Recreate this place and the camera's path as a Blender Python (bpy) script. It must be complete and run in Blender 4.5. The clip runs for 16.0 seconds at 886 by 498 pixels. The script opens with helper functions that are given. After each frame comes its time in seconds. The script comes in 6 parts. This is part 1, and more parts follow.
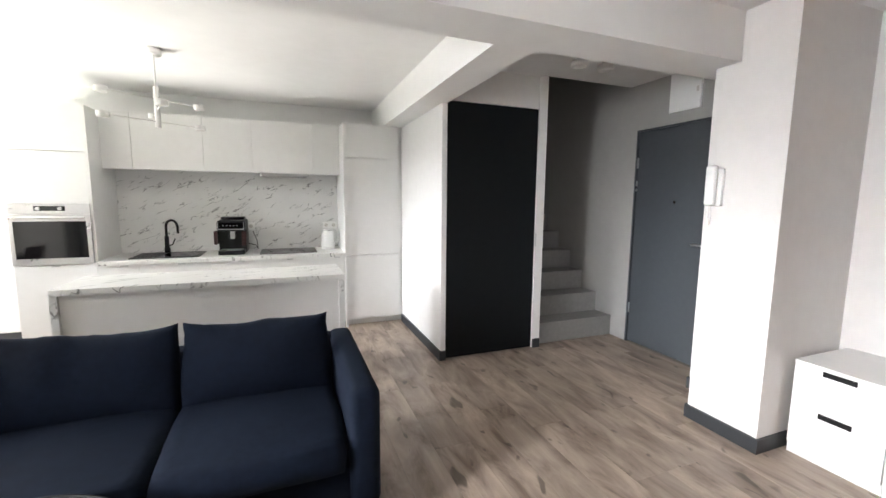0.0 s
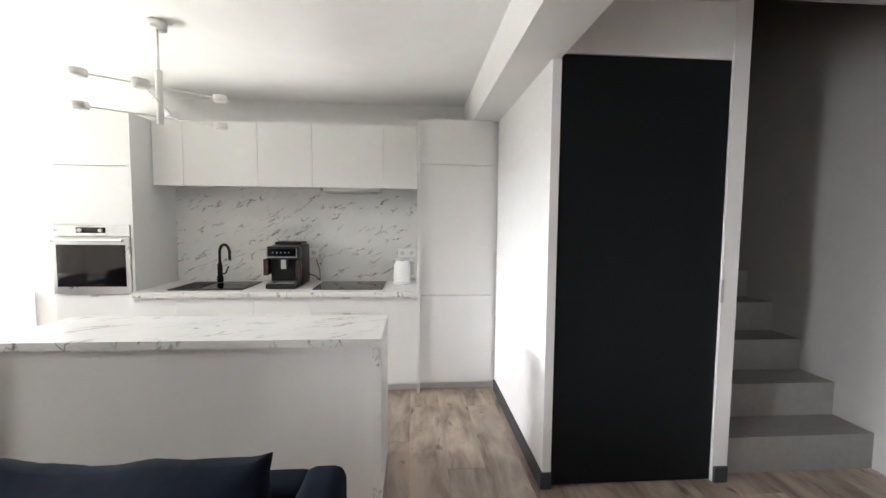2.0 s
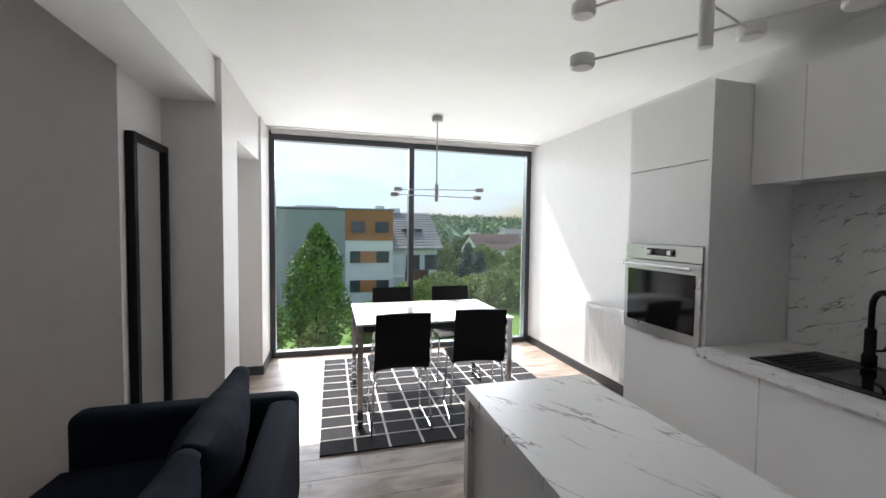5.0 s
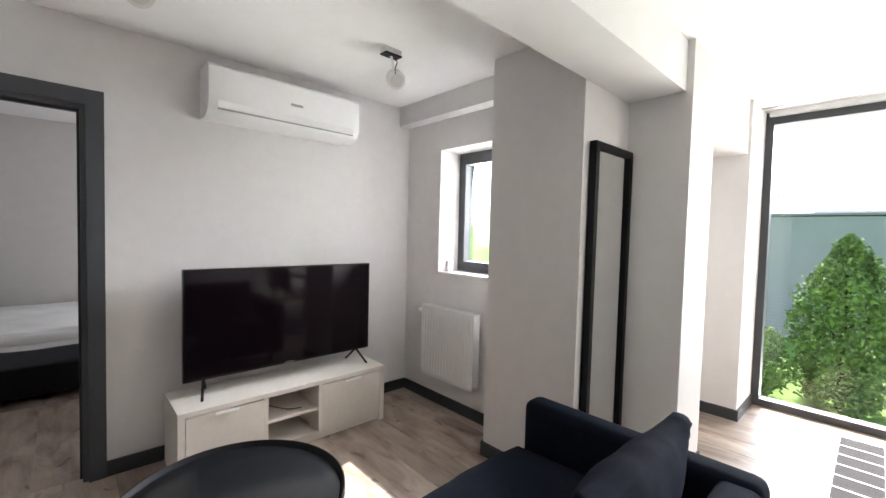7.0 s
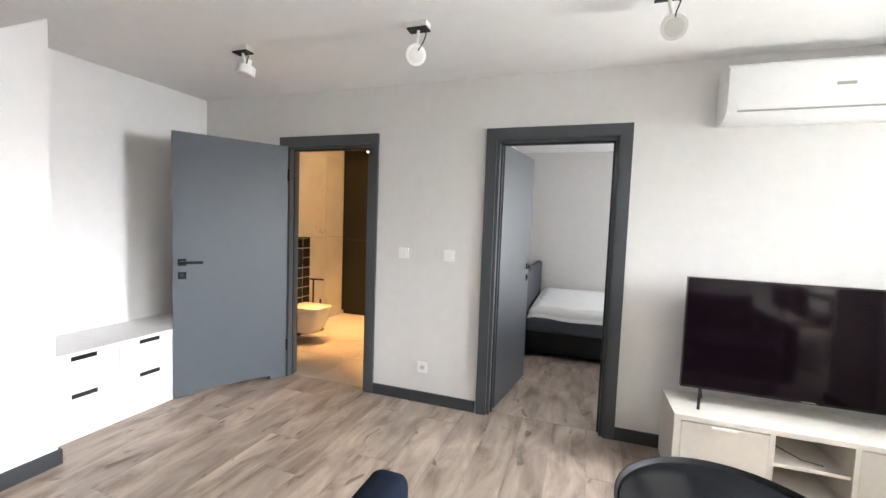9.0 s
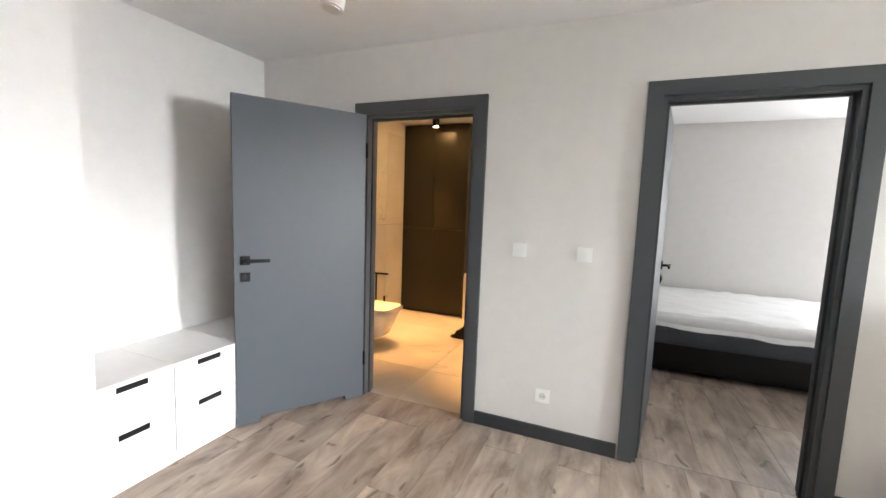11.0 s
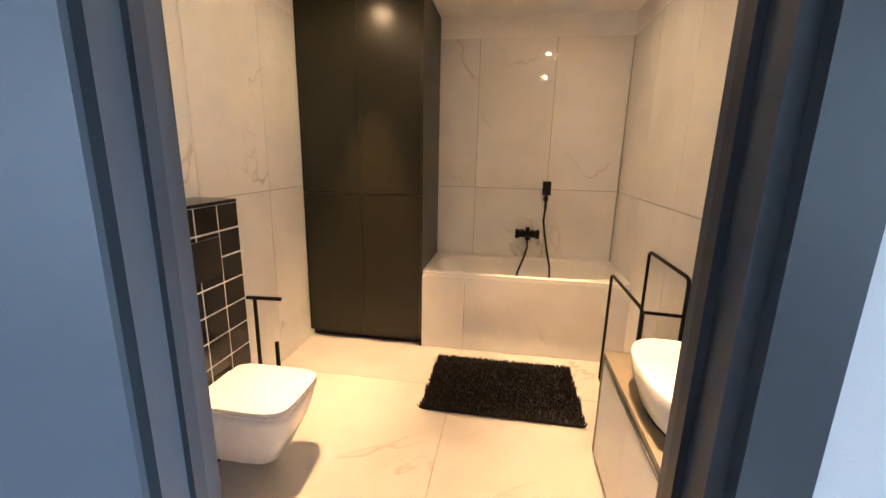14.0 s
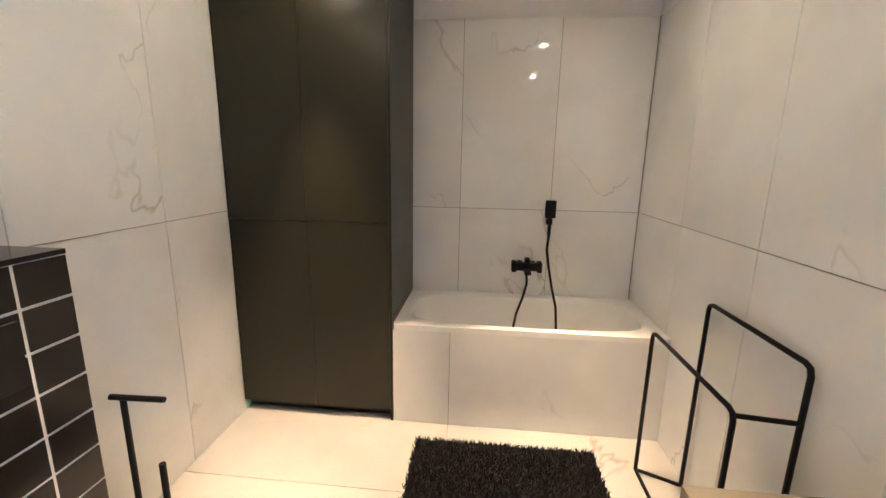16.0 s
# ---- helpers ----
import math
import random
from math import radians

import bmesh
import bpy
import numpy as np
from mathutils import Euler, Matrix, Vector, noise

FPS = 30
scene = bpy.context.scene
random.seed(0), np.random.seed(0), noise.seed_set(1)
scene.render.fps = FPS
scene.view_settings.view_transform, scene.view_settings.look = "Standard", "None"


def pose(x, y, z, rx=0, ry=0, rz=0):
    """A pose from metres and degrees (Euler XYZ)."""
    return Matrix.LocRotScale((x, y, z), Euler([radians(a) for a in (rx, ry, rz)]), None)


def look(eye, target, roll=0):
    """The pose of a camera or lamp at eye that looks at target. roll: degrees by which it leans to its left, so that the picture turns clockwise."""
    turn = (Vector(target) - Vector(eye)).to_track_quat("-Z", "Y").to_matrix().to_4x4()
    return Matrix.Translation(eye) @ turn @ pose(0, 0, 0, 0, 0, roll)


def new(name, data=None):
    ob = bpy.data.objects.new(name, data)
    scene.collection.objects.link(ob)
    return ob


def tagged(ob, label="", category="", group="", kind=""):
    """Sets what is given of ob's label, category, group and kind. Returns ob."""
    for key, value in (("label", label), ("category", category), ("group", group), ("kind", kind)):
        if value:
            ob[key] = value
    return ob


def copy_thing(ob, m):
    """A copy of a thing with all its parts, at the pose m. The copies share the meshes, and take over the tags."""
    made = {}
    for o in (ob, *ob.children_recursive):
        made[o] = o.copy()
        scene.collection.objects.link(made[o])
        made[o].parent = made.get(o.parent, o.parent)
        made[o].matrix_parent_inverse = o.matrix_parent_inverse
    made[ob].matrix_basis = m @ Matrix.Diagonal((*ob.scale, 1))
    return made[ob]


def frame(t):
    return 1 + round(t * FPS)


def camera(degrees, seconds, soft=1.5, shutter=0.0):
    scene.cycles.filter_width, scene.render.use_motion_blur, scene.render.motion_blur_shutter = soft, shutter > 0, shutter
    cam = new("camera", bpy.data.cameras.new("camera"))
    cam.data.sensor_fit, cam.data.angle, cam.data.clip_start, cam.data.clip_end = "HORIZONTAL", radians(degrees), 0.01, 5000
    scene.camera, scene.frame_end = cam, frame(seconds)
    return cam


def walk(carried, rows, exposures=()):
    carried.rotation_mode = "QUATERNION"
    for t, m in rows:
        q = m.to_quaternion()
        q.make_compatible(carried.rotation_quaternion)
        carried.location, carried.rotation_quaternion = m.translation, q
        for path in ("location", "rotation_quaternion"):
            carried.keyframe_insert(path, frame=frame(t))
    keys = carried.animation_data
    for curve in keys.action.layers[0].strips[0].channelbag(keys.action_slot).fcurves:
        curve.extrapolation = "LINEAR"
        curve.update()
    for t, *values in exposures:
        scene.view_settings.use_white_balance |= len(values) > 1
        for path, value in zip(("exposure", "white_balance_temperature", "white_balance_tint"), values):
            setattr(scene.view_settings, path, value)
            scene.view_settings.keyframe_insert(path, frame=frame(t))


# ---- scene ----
cam = camera(95.0, 16.0)
PATH = [
    (0, (0.688, 0.183, 1.406), (1.403, 2.036, 1.164), 0.5),
    (0.5, (0.813, 0.486, 1.409), (1.544, 2.332, 1.167), 0.6),
    (1, (0.965, 0.772, 1.411), (1.687, 2.627, 1.214), 0.5),
    (1.5, (1.145, 1.082, 1.399), (1.738, 2.987, 1.25), 0.5),
    (2, (1.235, 1.394, 1.391), (1.379, 3.384, 1.255), 0.5),
    (2.5, (1.292, 1.74, 1.461), (0.958, 3.704, 1.286), -0.2),
    (3, (1.301, 2.024, 1.43), (0.548, 3.871, 1.285), -0.3),
    (3.5, (1.211, 2.299, 1.418), (-0.033, 3.86, 1.293), -0.0),
    (3.7, (1.139, 2.381, 1.421), (-0.213, 3.85, 1.298), 0.3),
    (4.3, (1.01, 2.7, 1.42), (-0.678, 3.772, 1.325), 0.5),
    (5.0, (0.73, 2.81, 1.41), (-1.198, 3.341, 1.32), 0.7),
    (5.8, (0.419, 2.835, 1.395), (-1.575, 2.701, 1.304), 0.8),
    (6, (0.377, 2.826, 1.396), (-1.584, 2.443, 1.311), 0.9),
    (6.5, (0.327, 2.839, 1.413), (-1.403, 1.838, 1.324), 1.2),
    (7, (0.329, 2.859, 1.4), (-1.034, 1.398, 1.318), 1.5),
    (7.5, (0.339, 2.897, 1.417), (-0.607, 1.137, 1.321), 1.7),
    (8, (0.348, 2.939, 1.409), (-0.153, 1.005, 1.312), 2.0),
    (8.5, (0.379, 2.96, 1.387), (0.41, 0.962, 1.3), 2.1),
    (9, (0.431, 2.9, 1.411), (1.085, 1.014, 1.283), 2.1),
    (9.2, (0.448, 2.861, 1.427), (1.317, 1.066, 1.278), 2.3),
    (9.7, (0.66, 2.84, 1.425), (1.53, 1.05, 1.265), 2.3),
    (10.5, (1.06, 2.66, 1.42), (1.86, 0.84, 1.22), 2.2),
    (11.3, (1.383, 2.279, 1.412), (2.13, 0.44, 1.163), 2.1),
    (11.5, (1.503, 2.154, 1.406), (2.225, 0.314, 1.097), 2.1),
    (12, (1.757, 1.845, 1.38), (2.324, -0.034, 0.994), 1.9),
    (12.5, (1.94, 1.502, 1.41), (2.402, -0.395, 0.977), 1.8),
    (13, (2.108, 1.135, 1.382), (2.542, -0.764, 0.926), 1.7),
    (13.5, (2.232, 0.79, 1.38), (2.588, -1.127, 0.932), 1.5),
    (14, (2.35, 0.456, 1.396), (2.652, -1.47, 0.944), 1.2),
    (14.5, (2.462, 0.225, 1.393), (2.656, -1.712, 0.953), 1.1),
    (15, (2.5, 0.090, 1.39), (2.56, -1.861, 0.955), 1.0),
    (15.5, (2.485, -0.097, 1.413), (2.497, -2.05, 0.98), 1.0),
    (16, (2.468, -0.282, 1.422), (2.659, -2.229, 1.01), 1.0),
]
walk(cam, [(t, look(eye, target, roll)) for t, eye, target, roll in PATH],
     exposures=[(0.0, 2.53, 6600, 13), (1.5, 2.5, 6600, 13), (2.5, 2.15, 6500, 13), (3.5, 1.4, 6250, 15), (6.0, 0.85, 6250, 15), (6.5, 1.25, 6300, 15), (7.0, 1.95, 6500, 15), (8.0, 2.6, 6400, 12), (9.0, 2.8, 6450, 12),
                (11.5, 2.85, 6600, 11), (12.5, 2.95, 6500, 11), (13.2, 3.0, 6300, 11), (14.0, 3.0, 4800, 8), (14.6, 3.0, 4000, 7), (15.5, 2.95, 3950, 4), (16.0, 3.05, 3900, 1)])

# ---------- light ----------
SUN_DIR = Vector((1.0, 0.19, -1.12)).normalized()
world = bpy.data.worlds.new("world")
scene.world = world
world.use_nodes = True
wn = world.node_tree
sky = wn.nodes.new("ShaderNodeTexSky")
sky.sky_type, sky.sun_disc = "NISHITA", False
sky.sun_elevation = math.asin(-SUN_DIR.z)
sky.sun_rotation = math.atan2(-SUN_DIR.x, -SUN_DIR.y)
sky.air_density, sky.dust_density, sky.ozone_density = 1.0, 2.5, 1.0
clouds = wn.nodes.new("ShaderNodeTexNoise")
clouds.inputs["Scale"].default_value, clouds.inputs["Detail"].default_value = 2.6, 6
coord = wn.nodes.new("ShaderNodeTexCoord")
stretch = wn.nodes.new("ShaderNodeMapping")
stretch.inputs["Scale"].default_value = (1, 1, 4)
ramp = wn.nodes.new("ShaderNodeValToRGB")
ramp.color_ramp.elements[0].position, ramp.color_ramp.elements[1].position = 0.40, 0.62
mixer = wn.nodes.new("ShaderNodeMixRGB")
mixer.inputs[2].default_value = (6.6, 8.0, 10.0, 1)
wn.links.new(coord.outputs["Generated"], stretch.inputs["Vector"])
wn.links.new(stretch.outputs["Vector"], clouds.inputs["Vector"])
wn.links.new(clouds.outputs["Fac"], ramp.inputs["Fac"])
wn.links.new(ramp.outputs["Color"], mixer.inputs[0])
wn.links.new(sky.outputs["Color"], mixer.inputs[1])
wn.links.new(mixer.outputs["Color"], wn.nodes["Background"].inputs["Color"])
wn.nodes["Background"].inputs["Strength"].default_value = 0.078

sun = new("sun", bpy.data.lights.new("sun", "SUN"))
sun.data.energy, sun.data.angle, sun.data.color = 5.0, radians(0.6), (1.0, 0.95, 0.87)
sun.matrix_basis = look((-20, -3, 20), Vector((-20, -3, 20)) + SUN_DIR)


def window_light(name, eye, target, wide, high, watts, color=(0.93, 0.97, 1.0), spread=180):
    """Sky and bounced daylight falling in through an opening."""
    lamp = new(name, bpy.data.lights.new(name, "AREA"))
    lamp.data.shape, lamp.data.size, lamp.data.size_y = "RECTANGLE", wide, high
    lamp.data.energy, lamp.data.color = watts, color
    lamp.data.spread = radians(spread)
    lamp.matrix_basis = look(eye, target)

window_light("sky_light_dining", (-14, 4.1, 4.3), (2.5, 2.9, 1.2), 12.0, 2.4, 940)
window_light("ground_light_dining", (-14, 3.6, -4.0), (0.0, 3.0, 2.4), 12.0, 1.7, 980, (0.99, 1.0, 0.95))
window_light("sky_light_living", (-3.6, 0.35, 2.2), (0.5, 1.5, 1.1), 2.0, 2.0, 160, spread=120)
window_light("sky_light_bedroom", (-1.61, -3.18, 1.3), (-0.6, -1.5, 1.2), 0.42, 1.6, 11)

# ---------- materials ----------
def mat(name, color, rough=0.5, metal=0.0, vary=0.06, scale=6.0, bump=0.0, bump_scale=120.0, spec=0.5, coat=0.0):
    """Paint-like surface: base colour with broad and fine variation, uneven gloss and a fine relief."""
    m = bpy.data.materials.new(name)
    m.use_nodes = True
    nt = m.node_tree
    b = nt.nodes["Principled BSDF"]
    b.inputs["Roughness"].default_value, b.inputs["Metallic"].default_value = rough, metal
    b.inputs["Specular IOR Level"].default_value, b.inputs["Coat Weight"].default_value = spec, coat
    tc = nt.nodes.new("ShaderNodeTexCoord")
    n1, n2 = nt.nodes.new("ShaderNodeTexNoise"), nt.nodes.new("ShaderNodeTexNoise")
    n1.inputs["Scale"].default_value, n1.inputs["Detail"].default_value = scale * 0.25, 3
    n2.inputs["Scale"].default_value, n2.inputs["Detail"].default_value = scale * 4, 5
    add = nt.nodes.new("ShaderNodeMath"); add.operation = "ADD"
    half = nt.nodes.new("ShaderNodeMapRange")
    half.inputs["From Min"].default_value, half.inputs["From Max"].default_value = 0.6, 1.4
    half.inputs["To Min"].default_value, half.inputs["To Max"].default_value = 1 - vary, 1 + vary * 0.5
    mul = nt.nodes.new("ShaderNodeMixRGB"); mul.blend_type = "MULTIPLY"
    mul.inputs[0].default_value, mul.inputs[1].default_value = 1, (*color, 1)
    for n in (n1, n2):
        nt.links.new(tc.outputs["Object"], n.inputs["Vector"])
    nt.links.new(n1.outputs["Fac"], add.inputs[0]); nt.links.new(n2.outputs["Fac"], add.inputs[1])
    nt.links.new(add.outputs[0], half.inputs["Value"])
    nt.links.new(half.outputs[0], mul.inputs[2])
    nt.links.new(mul.outputs[0], b.inputs["Base Color"])
    rr = nt.nodes.new("ShaderNodeMapRange")
    rr.inputs["To Min"].default_value, rr.inputs["To Max"].default_value = max(rough - 0.06, 0.02), min(rough + 0.08, 1)
    nt.links.new(n1.outputs["Fac"], rr.inputs["Value"]); nt.links.new(rr.outputs[0], b.inputs["Roughness"])
    if bump:
        n3, bp = nt.nodes.new("ShaderNodeTexNoise"), nt.nodes.new("ShaderNodeBump")
        n3.inputs["Scale"].default_value, n3.inputs["Detail"].default_value = bump_scale, 4
        bp.inputs["Strength"].default_value, bp.inputs["Distance"].default_value = bump, 0.004
        nt.links.new(tc.outputs["Object"], n3.inputs["Vector"])
        nt.links.new(n3.outputs["Fac"], bp.inputs["Height"])
        nt.links.new(bp.outputs["Normal"], b.inputs["Normal"])
    return m


def wood_floor():
    m = bpy.data.materials.new("oak_plank")
    m.use_nodes = True
    nt = m.node_tree; b = nt.nodes["Principled BSDF"]
    geo, info = nt.nodes.new("ShaderNodeNewGeometry"), nt.nodes.new("ShaderNodeObjectInfo")
    off = nt.nodes.new("ShaderNodeVectorMath"); off.operation = "MULTIPLY_ADD"
    off.inputs[1].default_value = (37, 91, 0)
    comb = nt.nodes.new("ShaderNodeCombineXYZ")
    for i in range(3):
        nt.links.new(info.outputs["Random"], comb.inputs[i])
    nt.links.new(comb.outputs[0], off.inputs[0]); nt.links.new(geo.outputs["Position"], off.inputs[2])
    def noise_at(sx, sy, detail, rough=0.6):
        mp = nt.nodes.new("ShaderNodeMapping"); mp.inputs["Scale"].default_value = (sx, sy, 1)
        n = nt.nodes.new("ShaderNodeTexNoise"); n.inputs["Scale"].default_value = 1
        n.inputs["Detail"].default_value, n.inputs["Roughness"].default_value = detail, rough
        n.inputs["Distortion"].default_value = 0.6
        nt.links.new(off.outputs[0], mp.inputs["Vector"]); nt.links.new(mp.outputs[0], n.inputs["Vector"])
        return n
    grain, broad, knots = noise_at(34, 2.2, 5), noise_at(7.5, 2.3, 4), noise_at(13, 6.0, 1)
    r1 = nt.nodes.new("ShaderNodeValToRGB")
    e = r1.color_ramp.elements
    e[0].position, e[0].color = 0.34, (0.175, 0.130, 0.102, 1)
    e[1].position, e[1].color = 0.68, (0.50, 0.408, 0.338, 1)
    mid = r1.color_ramp.elements.new(0.5); mid.color = (0.350, 0.276, 0.225, 1)
    mixf = nt.nodes.new("ShaderNodeMath"); mixf.operation = "MULTIPLY_ADD"; mixf.inputs[1].default_value = 0.15
    sc = nt.nodes.new("ShaderNodeMath"); sc.operation = "MULTIPLY"; sc.inputs[1].default_value = 0.88
    nt.links.new(broad.outputs["Fac"], sc.inputs[0])
    nt.links.new(grain.outputs["Fac"], mixf.inputs[0]); nt.links.new(sc.outputs[0], mixf.inputs[2])
    nt.links.new(mixf.outputs[0], r1.inputs["Fac"])
    kr = nt.nodes.new("ShaderNodeMapRange")
    kr.inputs["From Min"].default_value, kr.inputs["From Max"].default_value = 0.68, 0.76
    kr.inputs["To Min"].default_value, kr.inputs["To Max"].default_value = 1.0, 0.42
    nt.links.new(knots.outputs["Fac"], kr.inputs["Value"])
    tone = nt.nodes.new("ShaderNodeMapRange")
    tone.inputs["To Min"].default_value, tone.inputs["To Max"].default_value = 0.82, 1.14
    nt.links.new(info.outputs["Random"], tone.inputs["Value"])
    mm = nt.nodes.new("ShaderNodeMath"); mm.operation = "MULTIPLY"
    nt.links.new(kr.outputs[0], mm.inputs[0]); nt.links.new(tone.outputs[0], mm.inputs[1])
    mul = nt.nodes.new("ShaderNodeMixRGB"); mul.blend_type = "MULTIPLY"; mul.inputs[0].default_value = 1
    nt.links.new(r1.outputs["Color"], mul.inputs[1]); nt.links.new(mm.outputs[0], mul.inputs[2])
    nt.links.new(mul.outputs[0], b.inputs["Base Color"])
    b.inputs["Roughness"].default_value = 0.42
    bp = nt.nodes.new("ShaderNodeBump"); bp.inputs["Strength"].default_value, bp.inputs["Distance"].default_value = 0.25, 0.002
    nt.links.new(grain.outputs["Fac"], bp.inputs["Height"]); nt.links.new(bp.outputs[0], b.inputs["Normal"])
    return m


def marble(name, base, vein, rot, stretch_by, scale, lo, hi, rough, mask=0.5, per_piece=False):
    """Pale stone with veins: a stretched, turned noise near its middle value gives thin lines, another masks them."""
    m = bpy.data.materials.new(name)
    m.use_nodes = True
    nt = m.node_tree; b = nt.nodes["Principled BSDF"]
    src = nt.nodes.new("ShaderNodeNewGeometry").outputs["Position"]
    if per_piece:
        info, comb = nt.nodes.new("ShaderNodeObjectInfo"), nt.nodes.new("ShaderNodeCombineXYZ")
        off = nt.nodes.new("ShaderNodeVectorMath"); off.operation = "MULTIPLY_ADD"; off.inputs[1].default_value = (23, 51, 17)
        for i in range(3):
            nt.links.new(info.outputs["Random"], comb.inputs[i])
        nt.links.new(comb.outputs[0], off.inputs[0]); nt.links.new(src, off.inputs[2])
        src = off.outputs[0]
    turn = nt.nodes.new("ShaderNodeMapping"); turn.vector_type = "TEXTURE"
    turn.inputs["Rotation"].default_value = [radians(a) for a in rot]
    turn.inputs["Scale"].default_value = stretch_by
    nt.links.new(src, turn.inputs["Vector"])
    n1, n2, n3 = (nt.nodes.new("ShaderNodeTexNoise") for _ in range(3))
    n1.inputs["Scale"].default_value, n1.inputs["Detail"].default_value, n1.inputs["Distortion"].default_value = scale, 4, 0.2
    n2.inputs["Scale"].default_value, n2.inputs["Detail"].default_value = scale * 0.9, 2
    n3.inputs["Scale"].default_value, n3.inputs["Detail"].default_value = 1.6, 4
    nt.links.new(turn.outputs[0], n1.inputs["Vector"]); nt.links.new(turn.outputs[0], n2.inputs["Vector"])
    nt.links.new(src, n3.inputs["Vector"])
    sub = nt.nodes.new("ShaderNodeMath"); sub.operation = "SUBTRACT"; sub.inputs[1].default_value = 0.5
    ab = nt.nodes.new("ShaderNodeMath"); ab.operation = "ABSOLUTE"
    nt.links.new(n1.outputs["Fac"], sub.inputs[0]); nt.links.new(sub.outputs[0], ab.inputs[0])
    line = nt.nodes.new("ShaderNodeMapRange")
    line.inputs["From Min"].default_value, line.inputs["From Max"].default_value = lo, hi
    line.inputs["To Min"].default_value, line.inputs["To Max"].default_value = 1, 0
    nt.links.new(ab.outputs[0], line.inputs["Value"])
    gate = nt.nodes.new("ShaderNodeMapRange")
    gate.inputs["From Min"].default_value, gate.inputs["From Max"].default_value = mask, mask + 0.12
    nt.links.new(n2.outputs["Fac"], gate.inputs["Value"])
    f = nt.nodes.new("ShaderNodeMath"); f.operation = "MULTIPLY"
    nt.links.new(line.outputs[0], f.inputs[0]); nt.links.new(gate.outputs[0], f.inputs[1])
    cloud = nt.nodes.new("ShaderNodeValToRGB")
    cloud.color_ramp.elements[0].color = (*[c * 0.88 for c in base], 1); cloud.color_ramp.elements[0].position = 0.35
    cloud.color_ramp.elements[1].color = (*base, 1); cloud.color_ramp.elements[1].position = 0.6
    nt.links.new(n3.outputs["Fac"], cloud.inputs["Fac"])
    mx = nt.nodes.new("ShaderNodeMixRGB"); mx.inputs[2].default_value = (*vein, 1)
    nt.links.new(f.outputs[0], mx.inputs[0]); nt.links.new(cloud.outputs["Color"], mx.inputs[1])
    nt.links.new(mx.outputs[0], b.inputs["Base Color"])
    b.inputs["Roughness"].default_value = rough
    return m


def glass_mat(name, tint=(0.94, 0.97, 0.96), ior=1.45):
    m = bpy.data.materials.new(name)
    m.use_nodes = True
    nt = m.node_tree
    nt.nodes.remove(nt.nodes["Principled BSDF"])
    tr, gl, mx, fr = (nt.nodes.new("ShaderNode" + k) for k in ("BsdfTransparent", "BsdfGlossy", "MixShader", "Fresnel"))
    tr.inputs["Color"].default_value = (*tint, 1); gl.inputs["Roughness"].default_value = 0.0
    fr.inputs["IOR"].default_value = ior
    nt.links.new(fr.outputs[0], mx.inputs[0]); nt.links.new(tr.outputs[0], mx.inputs[1]); nt.links.new(gl.outputs[0], mx.inputs[2])
    nt.links.new(mx.outputs[0], nt.nodes["Material Output"].inputs["Surface"])
    return m


def glow(name, color, strength):
    m = bpy.data.materials.new(name)
    m.use_nodes = True
    b = m.node_tree.nodes["Principled BSDF"]
    b.inputs["Emission Color"].default_value, b.inputs["Emission Strength"].default_value = (*color, 1), strength
    return m


def leafy(name, dark, light):
    m = bpy.data.materials.new(name)
    m.use_nodes = True
    nt = m.node_tree; b = nt.nodes["Principled BSDF"]
    geo, tc, n = nt.nodes.new("ShaderNodeNewGeometry"), nt.nodes.new("ShaderNodeTexCoord"), nt.nodes.new("ShaderNodeTexNoise")
    n.inputs["Scale"].default_value = 1.2
    add = nt.nodes.new("ShaderNodeMath"); add.operation = "MULTIPLY_ADD"; add.inputs[1].default_value = 0.5
    nt.links.new(tc.outputs["Object"], n.inputs["Vector"])
    nt.links.new(geo.outputs["Random Per Island"], add.inputs[0]); nt.links.new(n.outputs["Fac"], add.inputs[2])
    r = nt.nodes.new("ShaderNodeValToRGB")
    r.color_ramp.elements[0].position, r.color_ramp.elements[0].color = 0.4, (*dark, 1)
    r.color_ramp.elements[1].position, r.color_ramp.elements[1].color = 0.95, (*light, 1)
    nt.links.new(add.outputs[0], r.inputs["Fac"]); nt.links.new(r.outputs["Color"], b.inputs["Base Color"])
    b.inputs["Roughness"].default_value = 0.7
    return m


WALL = mat("grey_wall_paint", (0.76, 0.737, 0.722), 0.75, vary=0.05, scale=3, bump=0.12, bump_scale=260)
WHITE = mat("white_wall_paint", (0.85, 0.845, 0.84), 0.75, vary=0.04, scale=3, bump=0.12, bump_scale=260)
CEIL = mat("ceiling_paint", (0.87, 0.862, 0.855), 0.8, vary=0.04, scale=2, bump=0.1, bump_scale=220)
HALLWALL = mat("hall_grey_paint", (0.40, 0.39, 0.375), 0.7, vary=0.06, scale=3, bump=0.12, bump_scale=260)
# Stairwell shade is put into this brown; it also cuts bounced light.
STAIRSHADE = mat("stairwell_shade_colour", (0.10, 0.075, 0.06), 0.7, vary=0.08, scale=3, bump=0.12, bump_scale=260)
DARKTRIM = mat("graphite_trim", (0.045, 0.048, 0.053), 0.45, vary=0.1, scale=10, spec=0.3)
DOORGREY = mat("graphite_door_laminate", (0.064, 0.073, 0.087), 0.45, vary=0.06, scale=4, bump=0.05, bump_scale=400)
ENTGREY = mat("entrance_door_sheet", (0.070, 0.079, 0.090), 0.38, vary=0.08, scale=5, bump=0.06, bump_scale=300)
